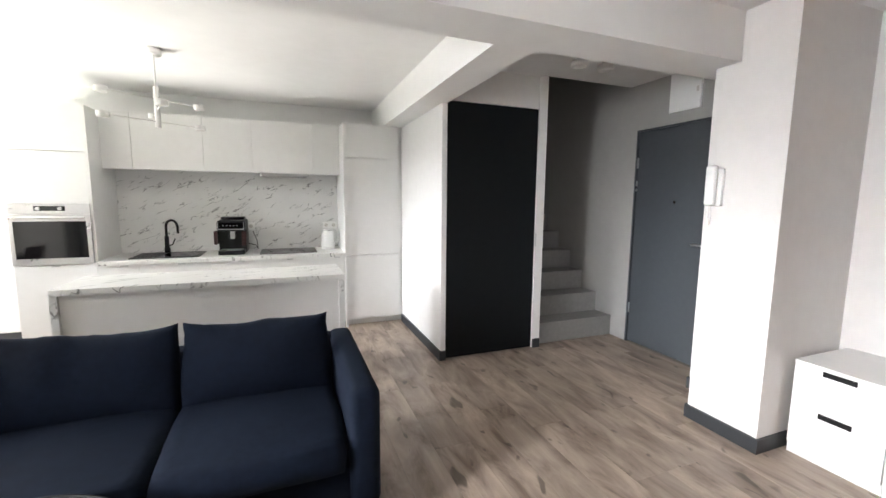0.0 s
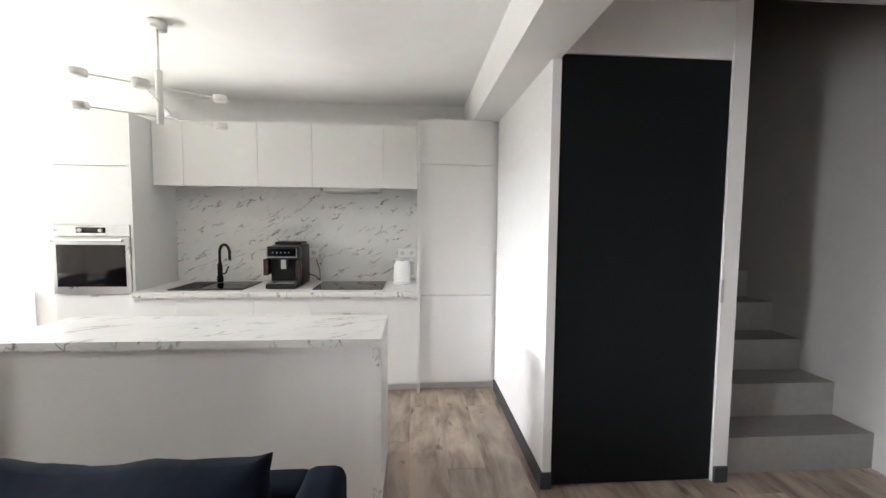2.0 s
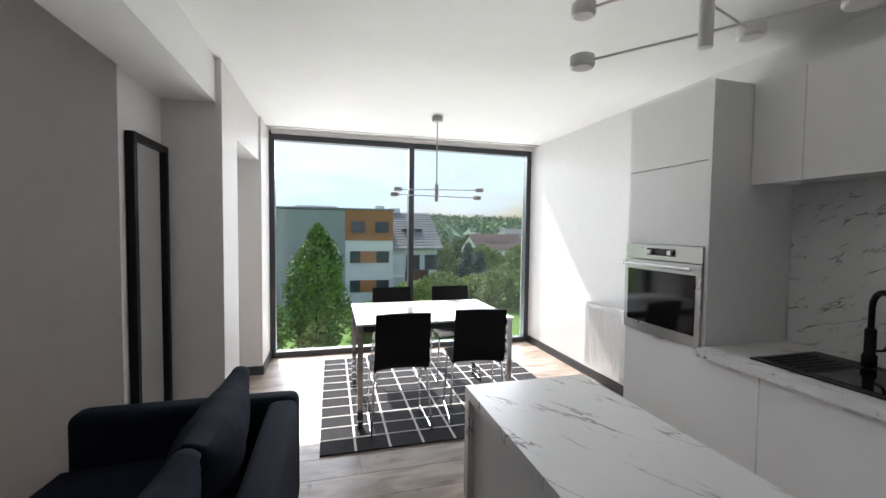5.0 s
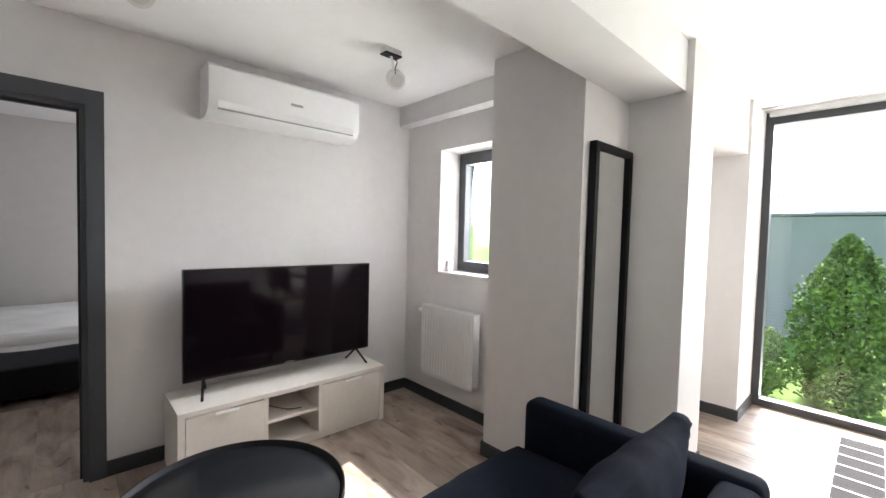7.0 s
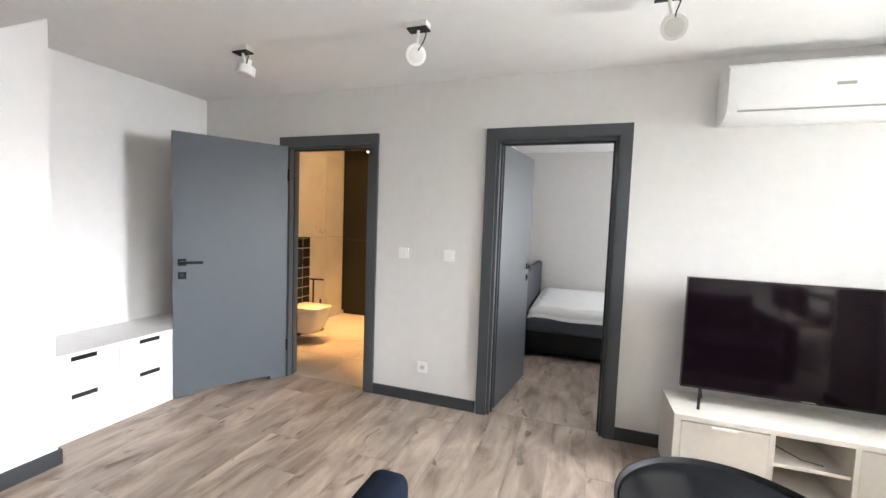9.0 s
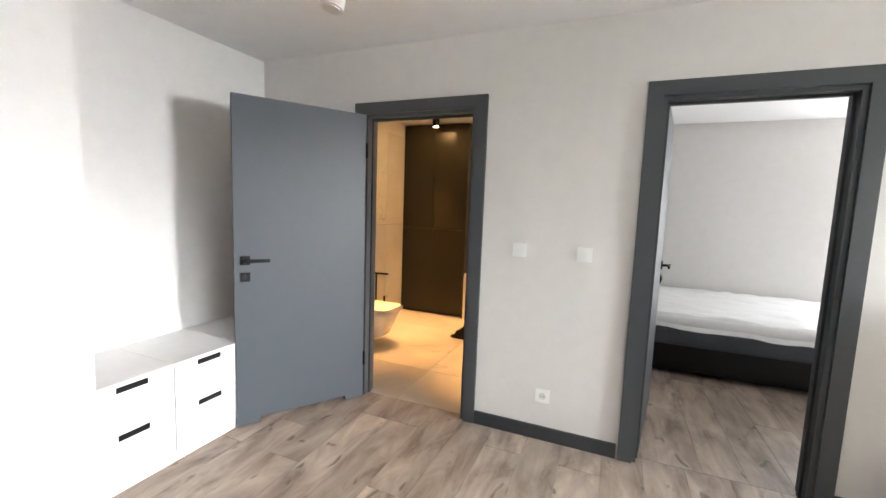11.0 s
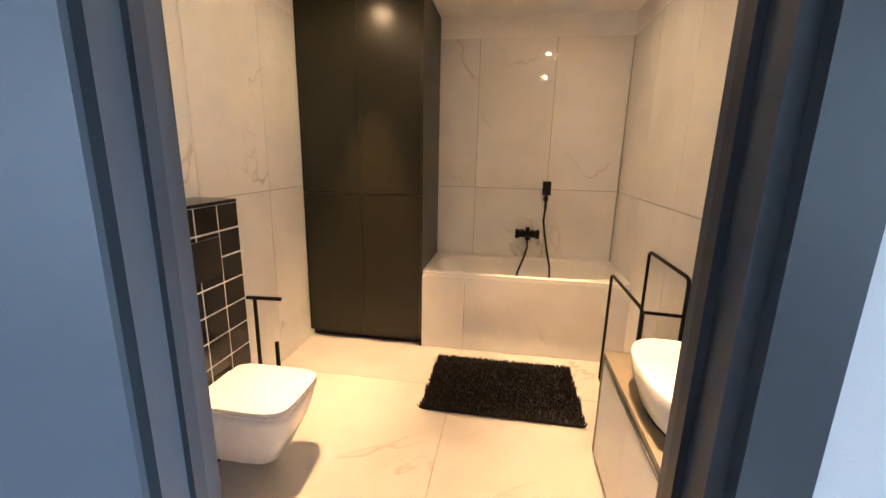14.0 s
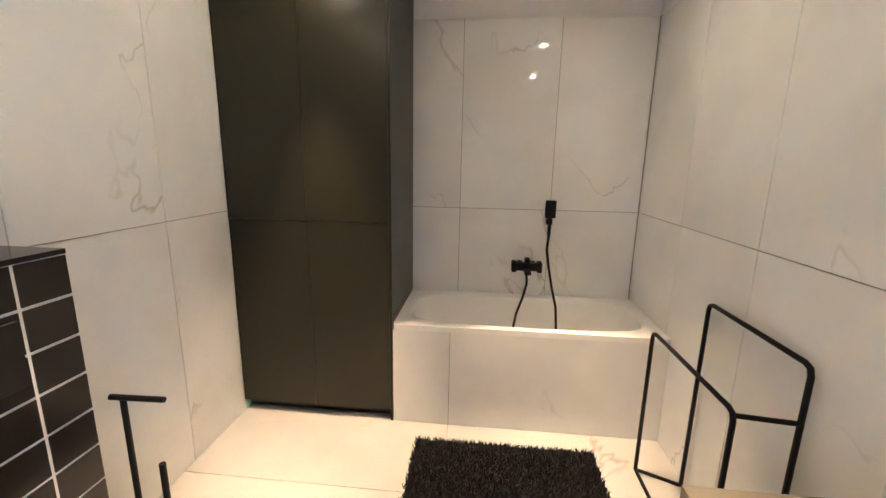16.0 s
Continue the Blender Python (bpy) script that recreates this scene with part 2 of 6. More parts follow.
BLACKDOOR = mat("black_lacquer_panel", (0.0065, 0.0085, 0.0105), 0.55, vary=0.2, scale=4, bump=0.05, bump_scale=300, spec=0.2)
CABWHITE = mat("white_matt_front", (0.80, 0.795, 0.785), 0.4, vary=0.03, scale=4)
ISLFRONT = mat("island_panel_grey_white", (0.72, 0.71, 0.70), 0.45, vary=0.03, scale=4)
PLINTH = mat("plinth_white", (0.7, 0.69, 0.68), 0.5)
COUNTER = marble("speckled_stone_laminate", (0.78, 0.775, 0.76), (0.12, 0.115, 0.11), (0, 0, 28), (0.17, 0.05, 0.17), 1.0, 0.0, 0.03, 0.3, 0.52)
SPLASH = marble("speckled_stone_wall_panel", (0.80, 0.80, 0.79), (0.12, 0.12, 0.115), (0, -30, 0), (0.17, 0.17, 0.05), 1.0, 0.0, 0.03, 0.3, 0.52)
BTILE = marble("white_marble_tile", (0.80, 0.795, 0.78), (0.52, 0.49, 0.43), (32, 22, 20), (0.42, 0.42, 1.7), 1.0, 0.0, 0.009, 0.05, 0.55, per_piece=True)
BFLOOR = marble("floor_marble_tile", (0.56, 0.54, 0.51), (0.38, 0.34, 0.30), (0, 0, 35), (1.2, 0.4, 1.0), 1.0, 0.0, 0.012, 0.25, 0.56, per_piece=True)
GROUT = mat("tile_grout", (0.30, 0.28, 0.26), 0.85)
LIGHTGROUT = mat("light_grout", (0.70, 0.68, 0.65), 0.85)
BLACKTILE = mat("black_gloss_tile", (0.009, 0.008, 0.008), 0.16, vary=0.25, scale=9, spec=0.4)
OLIVE = mat("olive_black_cabinet_front", (0.020, 0.0182, 0.0095), 0.36, vary=0.08, scale=5, spec=0.4)
BLACKMETAL = mat("black_powder_coated_metal", (0.007, 0.007, 0.008), 0.45, vary=0.2, spec=0.18)
BLACKPLASTIC = mat("black_plastic", (0.008, 0.008, 0.009), 0.3, vary=0.2, spec=0.3)
BLACKGLASS = mat("black_glass", (0.006, 0.006, 0.007), 0.04, vary=0.1)
TABLEGLASS = mat("dark_frosted_glass", (0.012, 0.013, 0.015), 0.22, vary=0.1, spec=0.5)
SCREEN = mat("dark_screen_glass", (0.006, 0.003, 0.005), 0.05, vary=0.1, spec=0.28)
STEEL = mat("brushed_steel", (0.62, 0.62, 0.62), 0.28, 1.0, vary=0.08, scale=20)
CHROME = mat("chrome", (0.8, 0.8, 0.82), 0.07, 1.0, vary=0.05)
CERAMIC = mat("white_ceramic", (0.86, 0.85, 0.83), 0.06, vary=0.02)
ACRYLIC = mat("white_acrylic", (0.86, 0.85, 0.83), 0.12, vary=0.02)
PLASTIC = mat("white_plastic", (0.90, 0.90, 0.89), 0.3, vary=0.03)
LAMPWHITE = mat("white_lamp_enamel", (0.80, 0.79, 0.77), 0.35, vary=0.04)
LAMPGREY = mat("grey_lamp_metal", (0.42, 0.41, 0.40), 0.4, 0.4, vary=0.05)
RADWHITE = mat("radiator_enamel", (0.84, 0.84, 0.83), 0.3, vary=0.03)
NAVY = mat("navy_velvet", (0.006, 0.0095, 0.019), 0.85, vary=0.4, scale=7, bump=0.4, bump_scale=500, spec=0.1)
NAVY.node_tree.nodes["Principled BSDF"].inputs["Sheen Weight"].default_value = 0.02
NAVY.node_tree.nodes["Principled BSDF"].inputs["Sheen Tint"].default_value = (0.25, 0.38, 0.6, 1)
LEATHER = mat("black_leatherette", (0.006, 0.006, 0.007), 0.5, vary=0.2, scale=10, bump=0.25, bump_scale=500, spec=0.2)
TABLEWHITE = mat("white_glass_tabletop", (0.82, 0.82, 0.82), 0.12, vary=0.02)
STAND = mat("pale_ash_laminate", (0.74, 0.70, 0.64), 0.45, vary=0.07, scale=8)
RUGBLACK = mat("black_woven_rug", (0.022, 0.022, 0.025), 0.95, vary=0.4, scale=20, bump=0.8, bump_scale=700)
RUGLINE = mat("white_woven_line", (0.72, 0.70, 0.67), 0.95, vary=0.2, scale=30, bump=0.6, bump_scale=700)
FUR = mat("black_shaggy_pile", (0.012, 0.010, 0.009), 0.95, vary=0.5, scale=25)
CONCRETE = mat("grey_stair_concrete", (0.30, 0.295, 0.285), 0.75, vary=0.15, scale=6, bump=0.3, bump_scale=90)
BEDSHEET = mat("white_bedsheet", (0.80, 0.80, 0.80), 0.9, vary=0.05, bump=0.3, bump_scale=60)
BEDGREY = mat("dark_grey_upholstery", (0.06, 0.066, 0.078), 0.9, vary=0.25, bump=0.4, bump_scale=500)
MIRROR = mat("mirror_silver", (0.9, 0.91, 0.9), 0.015, 1.0, vary=0.01)
WINFRAME = mat("anthracite_window_frame", (0.045, 0.05, 0.057), 0.4, vary=0.1)
SILL = mat("window_sill_stone", (0.75, 0.74, 0.72), 0.09, vary=0.04, coat=0.6)
GLASS = glass_mat("window_glass")
CLEARPLASTIC = mat("smoky_bean_hopper", (0.05, 0.02, 0.02), 0.1)
WOODFLOOR = wood_floor()
WARMGLOW = glow("warm_lamp_disc", (1.0, 0.56, 0.22), 85.0)
# outdoors
PLASTER = mat("white_render", (0.74, 0.73, 0.71), 0.85, vary=0.08, scale=2)
ORANGE = mat("orange_facade_board", (0.42, 0.17, 0.065), 0.6, vary=0.15, scale=2)
GREYCLAD = mat("grey_facade_slat", (0.36, 0.37, 0.38), 0.6, vary=0.15, scale=2)
ROOFTILE = mat("grey_roof_tile", (0.24, 0.23, 0.235), 0.6, vary=0.2, scale=3)
ROOFBROWN = mat("brown_roof_tile", (0.11, 0.075, 0.065), 0.7, vary=0.2, scale=3)
FARGLASS = mat("dark_far_window", (0.05, 0.06, 0.075), 0.1)
BALCONY = mat("brown_balcony_board", (0.12, 0.065, 0.05), 0.7)
GRASS = mat("lawn_grass", (0.12, 0.24, 0.035), 0.95, vary=0.35, scale=1.5, bump=0.6, bump_scale=30)
BARK = mat("tree_bark", (0.07, 0.05, 0.035), 0.9, vary=0.3)
LEAF1 = leafy("thuja_leaf", (0.055, 0.115, 0.022), (0.19, 0.28, 0.06))
LEAF2 = leafy("shrub_leaf", (0.06, 0.12, 0.03), (0.26, 0.33, 0.08))
LEAF3 = leafy("spruce_needle", (0.035, 0.065, 0.05), (0.12, 0.17, 0.14))
WOODS = leafy("far_woods_leaf", (0.07, 0.12, 0.085), (0.17, 0.26, 0.15))

# ---------- helpers for things ----------
ORG = {}


def thing(name, base, label, category, group="", kind=""):
    ob = new(name)
    ob.location = base
    ORG[ob] = Vector(base)
    return tagged(ob, label, category, group, kind)


def smooth(bm, angle=40):
    for f in bm.faces:
        f.smooth = True
    for e in bm.edges:
        if len(e.link_faces) == 2 and e.calc_face_angle(0) > radians(angle):
            e.smooth = False


def part(name, bm, material, parent=None, label="", bev=0.0, soft=False):
    """One mesh object; the bmesh is in world metres, and is shifted to its thing's base."""
    if bev:
        bmesh.ops.bevel(bm, geom=[e for e in bm.edges if len(e.link_faces) == 2 and e.calc_face_angle(0) > 0.6],
                        offset=bev, segments=2, profile=0.6, affect="EDGES", clamp_overlap=True)
    if soft or bev:
        smooth(bm)
    org = ORG.get(parent, Vector((0, 0, 0)))
    if org.length:
        bmesh.ops.translate(bm, verts=bm.verts, vec=-org)
    me = bpy.data.meshes.new(name)
    bm.to_mesh(me); bm.free()
    me.materials.append(material)
    ob = new(name, me)
    if parent:
        ob.parent = parent
        ORG[ob] = org
    if label:
        ob["label"] = label
    return ob


def single(name, bm, material, base, label, category, group="", kind="", bev=0.0, soft=False):
    """A thing of one mesh with its origin at its base."""
    ORG["tmp"] = Vector(base)
    if bev:
        bmesh.ops.bevel(bm, geom=[e for e in bm.edges if len(e.link_faces) == 2 and e.calc_face_angle(0) > 0.6],
                        offset=bev, segments=2, profile=0.6, affect="EDGES", clamp_overlap=True)
    if soft or bev:
        smooth(bm)
    bmesh.ops.translate(bm, verts=bm.verts, vec=-Vector(base))
    me = bpy.data.meshes.new(name)
    bm.to_mesh(me); bm.free()
    me.materials.append(material)
    ob = new(name, me)
    ob.location = base
    ORG[ob] = Vector(base)
    return tagged(ob, label, category, group, kind)


def bx(*boxes):
    """A bmesh of boxes (x0, x1, y0, y1, z0, z1)."""
    bm = bmesh.new()
    for x0, x1, y0, y1, z0, z1 in boxes:
        v = [bm.verts.new((x, y, z)) for z in (z0, z1) for x, y in ((x0, y0), (x1, y0), (x1, y1), (x0, y1))]
        for q in ((3, 2, 1, 0), (4, 5, 6, 7), (0, 1, 5, 4), (1, 2, 6, 5), (2, 3, 7, 6), (3, 0, 4, 7)):
            bm.faces.new([v[i] for i in q])
    return bm


def rod(p, q, r, n=12, bm=None, r2=None):
    """A round bar from p to q."""
    bm = bm or bmesh.new()
    p, q = Vector(p), Vector(q)
    m = Matrix.Translation((p + q) / 2) @ (q - p).to_track_quat("Z", "Y").to_matrix().to_4x4()
    bmesh.ops.create_cone(bm, cap_ends=True, segments=n, radius1=r, radius2=r if r2 is None else r2, depth=(q - p).length, matrix=m)
    return bm


def tube(points, r, n=10, bm=None):
    """A bent round bar through points."""
    bm = bm or bmesh.new()
    pts = [Vector(p) for p in points]
    rings = []
    side = None
    for i, p in enumerate(pts):
        d = (pts[min(i + 1, len(pts) - 1)] - pts[max(i - 1, 0)]).normalized()
        if side is None:
            side = d.orthogonal().normalized()
        side = (side - d * side.dot(d)).normalized()
        up = d.cross(side)
        rings.append([bm.verts.new(p + r * (math.cos(a) * side + math.sin(a) * up)) for a in (k * math.tau / n for k in range(n))])
    for a, b in zip(rings, rings[1:]):
        for k in range(n):
            bm.faces.new((a[k], a[(k + 1) % n], b[(k + 1) % n], b[k]))
    bm.faces.new(rings[0][::-1]); bm.faces.new(rings[-1])
    return bm


def lathe(profile, center, n=32, sx=1.0, sy=1.0):
    """A turned body: profile of (radius, z) from bottom to top round the centre."""
    bm = bmesh.new()
    rings = []
    for r, z in profile:
        rings.append([bm.verts.new((center[0] + sx * r * math.cos(a), center[1] + sy * r * math.sin(a), center[2] + z))
                      for a in (k * math.tau / n for k in range(n))])
    for a, b in zip(rings, rings[1:]):
        for k in range(n):
            bm.faces.new((a[k], a[(k + 1) % n], b[(k + 1) % n], b[k]))
    bm.faces.new(rings[0][::-1]); bm.faces.new(rings[-1])
    return bm


def prism(outline, z0, z1):
    """An upright prism over a flat outline of (x, y)."""
    bm = bmesh.new()
    lo = [bm.verts.new((x, y, z0)) for x, y in outline]
    hi = [bm.verts.new((x, y, z1)) for x, y in outline]
    bm.faces.new(lo[::-1]); bm.faces.new(hi)
    for i in range(len(lo)):
        j = (i + 1) % len(lo)
        bm.faces.new((lo[i], lo[j], hi[j], hi[i]))
    bmesh.ops.recalc_face_normals(bm, faces=bm.faces)
    return bm


def pillow(x0, x1, y0, y1, z0, z1, puff=0.04, cuts=10, seed=0, wrinkle=0.006, pinch=0.0):
    """A stuffed cushion: a box whose faces bulge, with soft corners and creases."""
    bm = bmesh.new()
    bmesh.ops.create_cube(bm, size=2)
    bmesh.ops.subdivide_edges(bm, edges=bm.edges, cuts=cuts, use_grid_fill=True)
    c, h = Vector(((x0 + x1) / 2, (y0 + y1) / 2, (z0 + z1) / 2)), Vector(((x1 - x0) / 2, (y1 - y0) / 2, (z1 - z0) / 2))
    for v in bm.verts:
        p = v.co.copy()
        rnd = max(abs(p.x), abs(p.y), abs(p.z))
        q = Vector([p[i] * math.sqrt(max(0.0, 1 - 0.07 * sum(p[j] ** 2 for j in range(3) if j != i))) for i in range(3)])
        out = Vector([q[i] * h[i] for i in range(3)])
        bulge = [(1 - p[(i + 1) % 3] ** 2) * (1 - p[(i + 2) % 3] ** 2) * puff * (1 if p[i] > 0 else -1) if abs(p[i]) > 0.999 else 0 for i in range(3)]
        out += Vector((0, bulge[1], 0)) if pinch else Vector(bulge)
        if pinch:
            m = max(abs(p.x), abs(p.z))
            out.y *= 1 - pinch * m ** 5
            ear = abs(p.x * p.z) ** 6
            out.x *= 1 + 0.03 * ear
            out.z *= 1 + 0.12 * ear
        w = noise.noise(Vector((out.x * 9 + seed * 7, out.y * 9, out.z * 4))) * wrinkle + abs(noise.noise(Vector((out.x * 16 + out.z * 11 + seed, out.y * 5, out.z * 20 - out.x * 6)))) * wrinkle * 0.8 + noise.noise(Vector((out.x * 3 + seed, out.y * 3, out.z * 3))) * wrinkle * 2
        v.co = c + out + out.normalized() * w
    for f in bm.faces:
        f.smooth = True
    return bm


def rounded(x0, x1, y0, y1, z0, z1, r, seg=4):
    bm = bx((x0, x1, y0, y1, z0, z1))
    bmesh.ops.bevel(bm, geom=list(bm.edges), offset=r, segments=seg, profile=0.5, affect="EDGES", clamp_overlap=True)
    smooth(bm, 60)
    return bm


def structure(name, bm, material, label, category="wall", bev=0.0):
    return tagged(part(name, bm, material, bev=bev), label, category, kind="structure")

# ---------- large structure ----------
H = 2.46
structure("wall_north", bx((-4.2, 2.0, 5.25, 5.45, 0, H)), WHITE, "white painted kitchen and dining wall")
structure("wall_partition", bx((1.91, 2.0, 3.46, 5.25, 0, 2.19), (1.91, 1.955, 3.39, 3.46, 0, 2.19)), WHITE, "white partition wall beside the kitchen")
# Upper box is unseen; it closes a gap that let sun leak in.
structure("wall_stair_side", bx((2.845, 2.93, 3.39, 6.6, 0, 2.5), (2.845, 2.93, 3.2, 6.6, 2.701, 4.4), (2.86, 2.93, 3.39, 6.6, 2.5, 2.7)), WHITE, "narrow white wall end beside the stairs")
# Thin added panel; its dark colour keeps the stairs in shade.
structure("stair_shade_lining", bx((2.931, 2.936, 3.47, 6.6, 0.21, 4.4)), STAIRSHADE, "added inner stairwell panel, coloured dark brown for shade")
structure("wall_over_black_door", bx((1.955, 2.845, 3.40, 3.46, 2.222, 2.5)), WHITE, "white wall strip over the black door")
structure("wall_closet_back", bx((2.0, 2.845, 5.25, 5.45, 0, 2.5)), WALL, "grey wall behind the closet")
structure("wall_hall_east", bx((3.86, 4.05, 2.25, 2.385, 0, 4.4), (3.86, 4.05, 3.245, 6.8, 0, 4.4), (3.86, 4.05, 2.385, 3.245, 2.075, 4.4)), HALLWALL, "grey painted entrance hall wall")
# Unseen slab added behind the door to stop light leaking under it.
structure("entrance_light_block", bx((4.05, 4.2, 1.9, 3.7, 0, 2.7)), HALLWALL, "unseen grey slab behind the entrance door against light leaks")
# Dark colour on the end and upper walls stands for stairwell shade.
structure("wall_stair_end", bx((2.845, 4.05, 6.6, 6.8, 0, 4.4)), STAIRSHADE, "wall at the top of the stairs, coloured dark brown for shade")
structure("wall_stair_upper", bx((2.93, 3.86, 3.2, 3.36, 2.7, 4.4)), STAIRSHADE, "unseen upper stairwell wall, coloured dark brown for shade")
# Out of view; added as a lid so the stairwell stays dark.
structure("ceiling_stairs", bx((2.845, 4.05, 3.2, 6.8, 4.4, 4.55)), CEIL, "white ceiling closing off the unseen upper stairwell", "ceiling")
structure("wall_hall_return", bx((3.50, 4.05, 1.96, 2.25, 0, 2.5)), WALL, "light grey wall return by the entrance")
structure("pillar", bx((3.11, 4.05, 1.54, 1.96, 0, H)), WALL, "light grey painted square pillar", "pillar")
structure("wall_east", bx((3.81, 4.0, -3.1, 1.54, 0, H)), WALL, "light grey painted living room wall")
structure("wall_south", bx((-2.1, 0.245, -0.12, 0, 0, H), (1.055, 2.075, -0.12, 0, 0, H), (2.88, 3.81, -0.12, 0, 0, H),
                           (0.245, 1.055, -0.12, 0, 2.02, H), (2.075, 2.88, -0.12, 0, 2.02, H)), WALL, "light grey painted wall with two door openings")
WY0, WY1, WZ0, WZ1 = 0.42, 1.19, 1.08, 2.06
structure("wall_west", bx((-2.25, -1.9, -3.1, WY0, 0, H), (-2.25, -1.9, WY1, 1.21, 0, H),
                          (-2.25, -1.9, WY0, WY1, 0, WZ0), (-2.25, -1.9, WY0, WY1, WZ1, H)), WALL, "light grey painted wall with a small window")
structure("column", bx((-2.25, -1.6, 1.21, 1.816, 0, H)), WALL, "light grey painted column", "column")
structure("wall_dining_south", bx((-2.54, -2.12, 1.5, 2.15, 0, H), (-3.46, -2.54, 1.5, 1.75, 0, H), (-3.46, -2.54, 1.75, 2.15, 2.05, H),
                                  (-4.2, -3.46, 1.5, 2.17, 0, H), (-2.12, -1.9, 1.6, 1.816, 0, 0.01)), WALL, "light grey dining wall with a recess")
structure("wall_bath_west", bx((1.38, 1.5, -3.1, -0.12, 0, H)), WALL, "wall between bathroom and bedroom")
structure("wall_rear", bx((-2.25, -1.87, -3.3, -3.1, 0, H), (-1.35, 4.0, -3.3, -3.1, 0, H), (-1.87, -1.35, -3.3, -3.1, 0, 0.4), (-1.87, -1.35, -3.3, -3.1, 2.2, H)), WALL, "light grey bedroom rear wall")
structure("wall_bath_rear", bx((1.5, 3.81, -3.1, -2.93, 0, H)), WHITE, "white wall over the bathroom tiles")
structure("beam_cross", bx((-2.12, 3.86, 1.816, 2.115, 2.19, H)), CEIL, "white painted ceiling beam", "beam")
structure("beam_kitchen", bx((1.70, 1.95, 2.115, 5.25, 2.19, H)), CEIL, "white painted ceiling beam along the kitchen", "beam")
structure("soffit", bx((-1.9, -1.79, 0, 1.21, 2.30, H)), CEIL, "white pipe casing under the ceiling", "soffit")
structure("ceiling", bx((-2.25, 4.05, 0, 1.5, H, 2.62), (-4.2, 4.05, 1.5, 2.1, H, 2.62), (-4.2, 1.95, 2.1, 5.45, H, 2.62)), CEIL, "white painted ceiling", "ceiling")
structure("ceiling_hall", bx((1.93, 4.05, 2.1, 3.36, 2.5, 2.7), (1.93, 2.86, 3.36, 5.45, 2.5, 2.7)), CEIL, "white painted hall ceiling", "ceiling")
structure("ceiling_bath", bx((1.5, 3.81, -3.1, -0.12, 2.43, 2.6)), CEIL, "white painted bathroom ceiling", "ceiling")
structure("ceiling_bedroom", bx((-2.1, 1.38, -3.1, -0.12, H, 2.6)), CEIL, "white painted bedroom ceiling", "ceiling")
structure("curtain_groove", bx((-3.80, -3.77, 2.17, 5.25, H - 0.006, H - 0.001)), LAMPGREY, "narrow curtain track in the ceiling", "track")

# baseboards
def skirting(name, *boxes):
    bm = bx(*boxes)
    structure(name, bm, DARKTRIM, "dark grey skirting board", "skirting", bev=0.003)

B, S = 0.085, 0.014
skirting("baseboard_south", (-1.9, 0.17, 0, S, 0, B)); skirting("baseboard_south_mid", (1.14, 2.0, 0, S, 0, B)); skirting("baseboard_south_east", (2.985, 3.3, 0, S, 0, B))
skirting("baseboard_west", (-1.9, -1.9 + S, S, 1.21, 0, B))
skirting("baseboard_column", (-1.6, -1.6 + S, 1.2, 1.83, 0, B), (-1.9, -1.6, 1.196, 1.21, 0, B))
skirting("baseboard_niche", (-2.12, -2.12 + S, 1.816, 2.164, 0, B), (-2.54, -2.12, 2.15, 2.15 + S, 0, B))
skirting("baseboard_recess", (-3.46, -3.46 + S, 1.75, 2.184, 0, B), (-3.97, -3.46, 2.17, 2.17 + S, 0, B), (-3.446, -2.54, 1.75, 1.764, 0, B))
skirting("baseboard_north", (-3.97, -1.5, 5.25 - S, 5.25, 0, B))
skirting("baseboard_partition", (1.91 - S, 1.91, 3.376, 4.64, 0, B), (1.91, 1.955, 3.376, 3.39, 0, B))
skirting("baseboard_stair_side", (2.85, 2.925, 3.376, 3.39, 0, B))
skirting("baseboard_pillar", (3.11 - S, 3.11, 1.526, 1.974, 0, B), (3.11, 3.5, 1.526, 1.54, 0, B), (3.11, 3.49, 1.96, 1.974, 0, B))
skirting("baseboard_return", (3.50 - S, 3.50, 1.974, 2.264, 0, B), (3.5, 3.85, 2.25, 2.264, 0, B))
skirting("baseboard_bedroom", (-1.9, 1.38, -3.1, -3.1 + S, 0, B))

# ---------- stairs ----------
stairs = thing("staircase", (3.39, 3.45, 0), "plain grey concrete stairs rising from the hall", "stairs", kind="structure")
for i in range(11):
    y = 3.45 + 0.235 * i
    part("step", bx((2.93, 3.86, y, y + 0.235 + (0.0 if i < 10 else 0.8), 0.0, 0.205 * (i + 1))), CONCRETE, stairs, bev=0.006)

# ---------- windows ----------
def big_window():
    w = thing("window_1", (-4.02, 3.72, 0), "wide floor-to-ceiling window in an anthracite frame", "window", kind="structure")
    part("window_frame", bx((-4.07, -3.97, 2.17, 5.25, 2.36, 2.46), (-4.07, -3.97, 2.17, 5.25, 0.0, 0.06)), WINFRAME, w, bev=0.004)
    part("window_jamb", bx((-4.07, -3.97, 2.17, 2.225, 0.06, 2.36)), WINFRAME, w, bev=0.004)
    part("window_jamb", bx((-4.07, -3.97, 5.19, 5.25, 0.06, 2.36)), WINFRAME, w, bev=0.004)
    part("mullion", bx((-4.07, -3.97, 3.685, 3.745, 0.06, 2.36)), WINFRAME, w, bev=0.004)
    for a, b in ((2.225, 3.685), (3.745, 5.19)):
        p = part("pane", bx((-4.03, -4.022, a, b, 0.06, 2.36)), GLASS, w)
        p.visible_shadow = False
    part("head_rail", bx((-3.965, -3.90, 2.2, 5.24, 2.42, 2.458)), LAMPWHITE, w, "white blind cassette", bev=0.004)


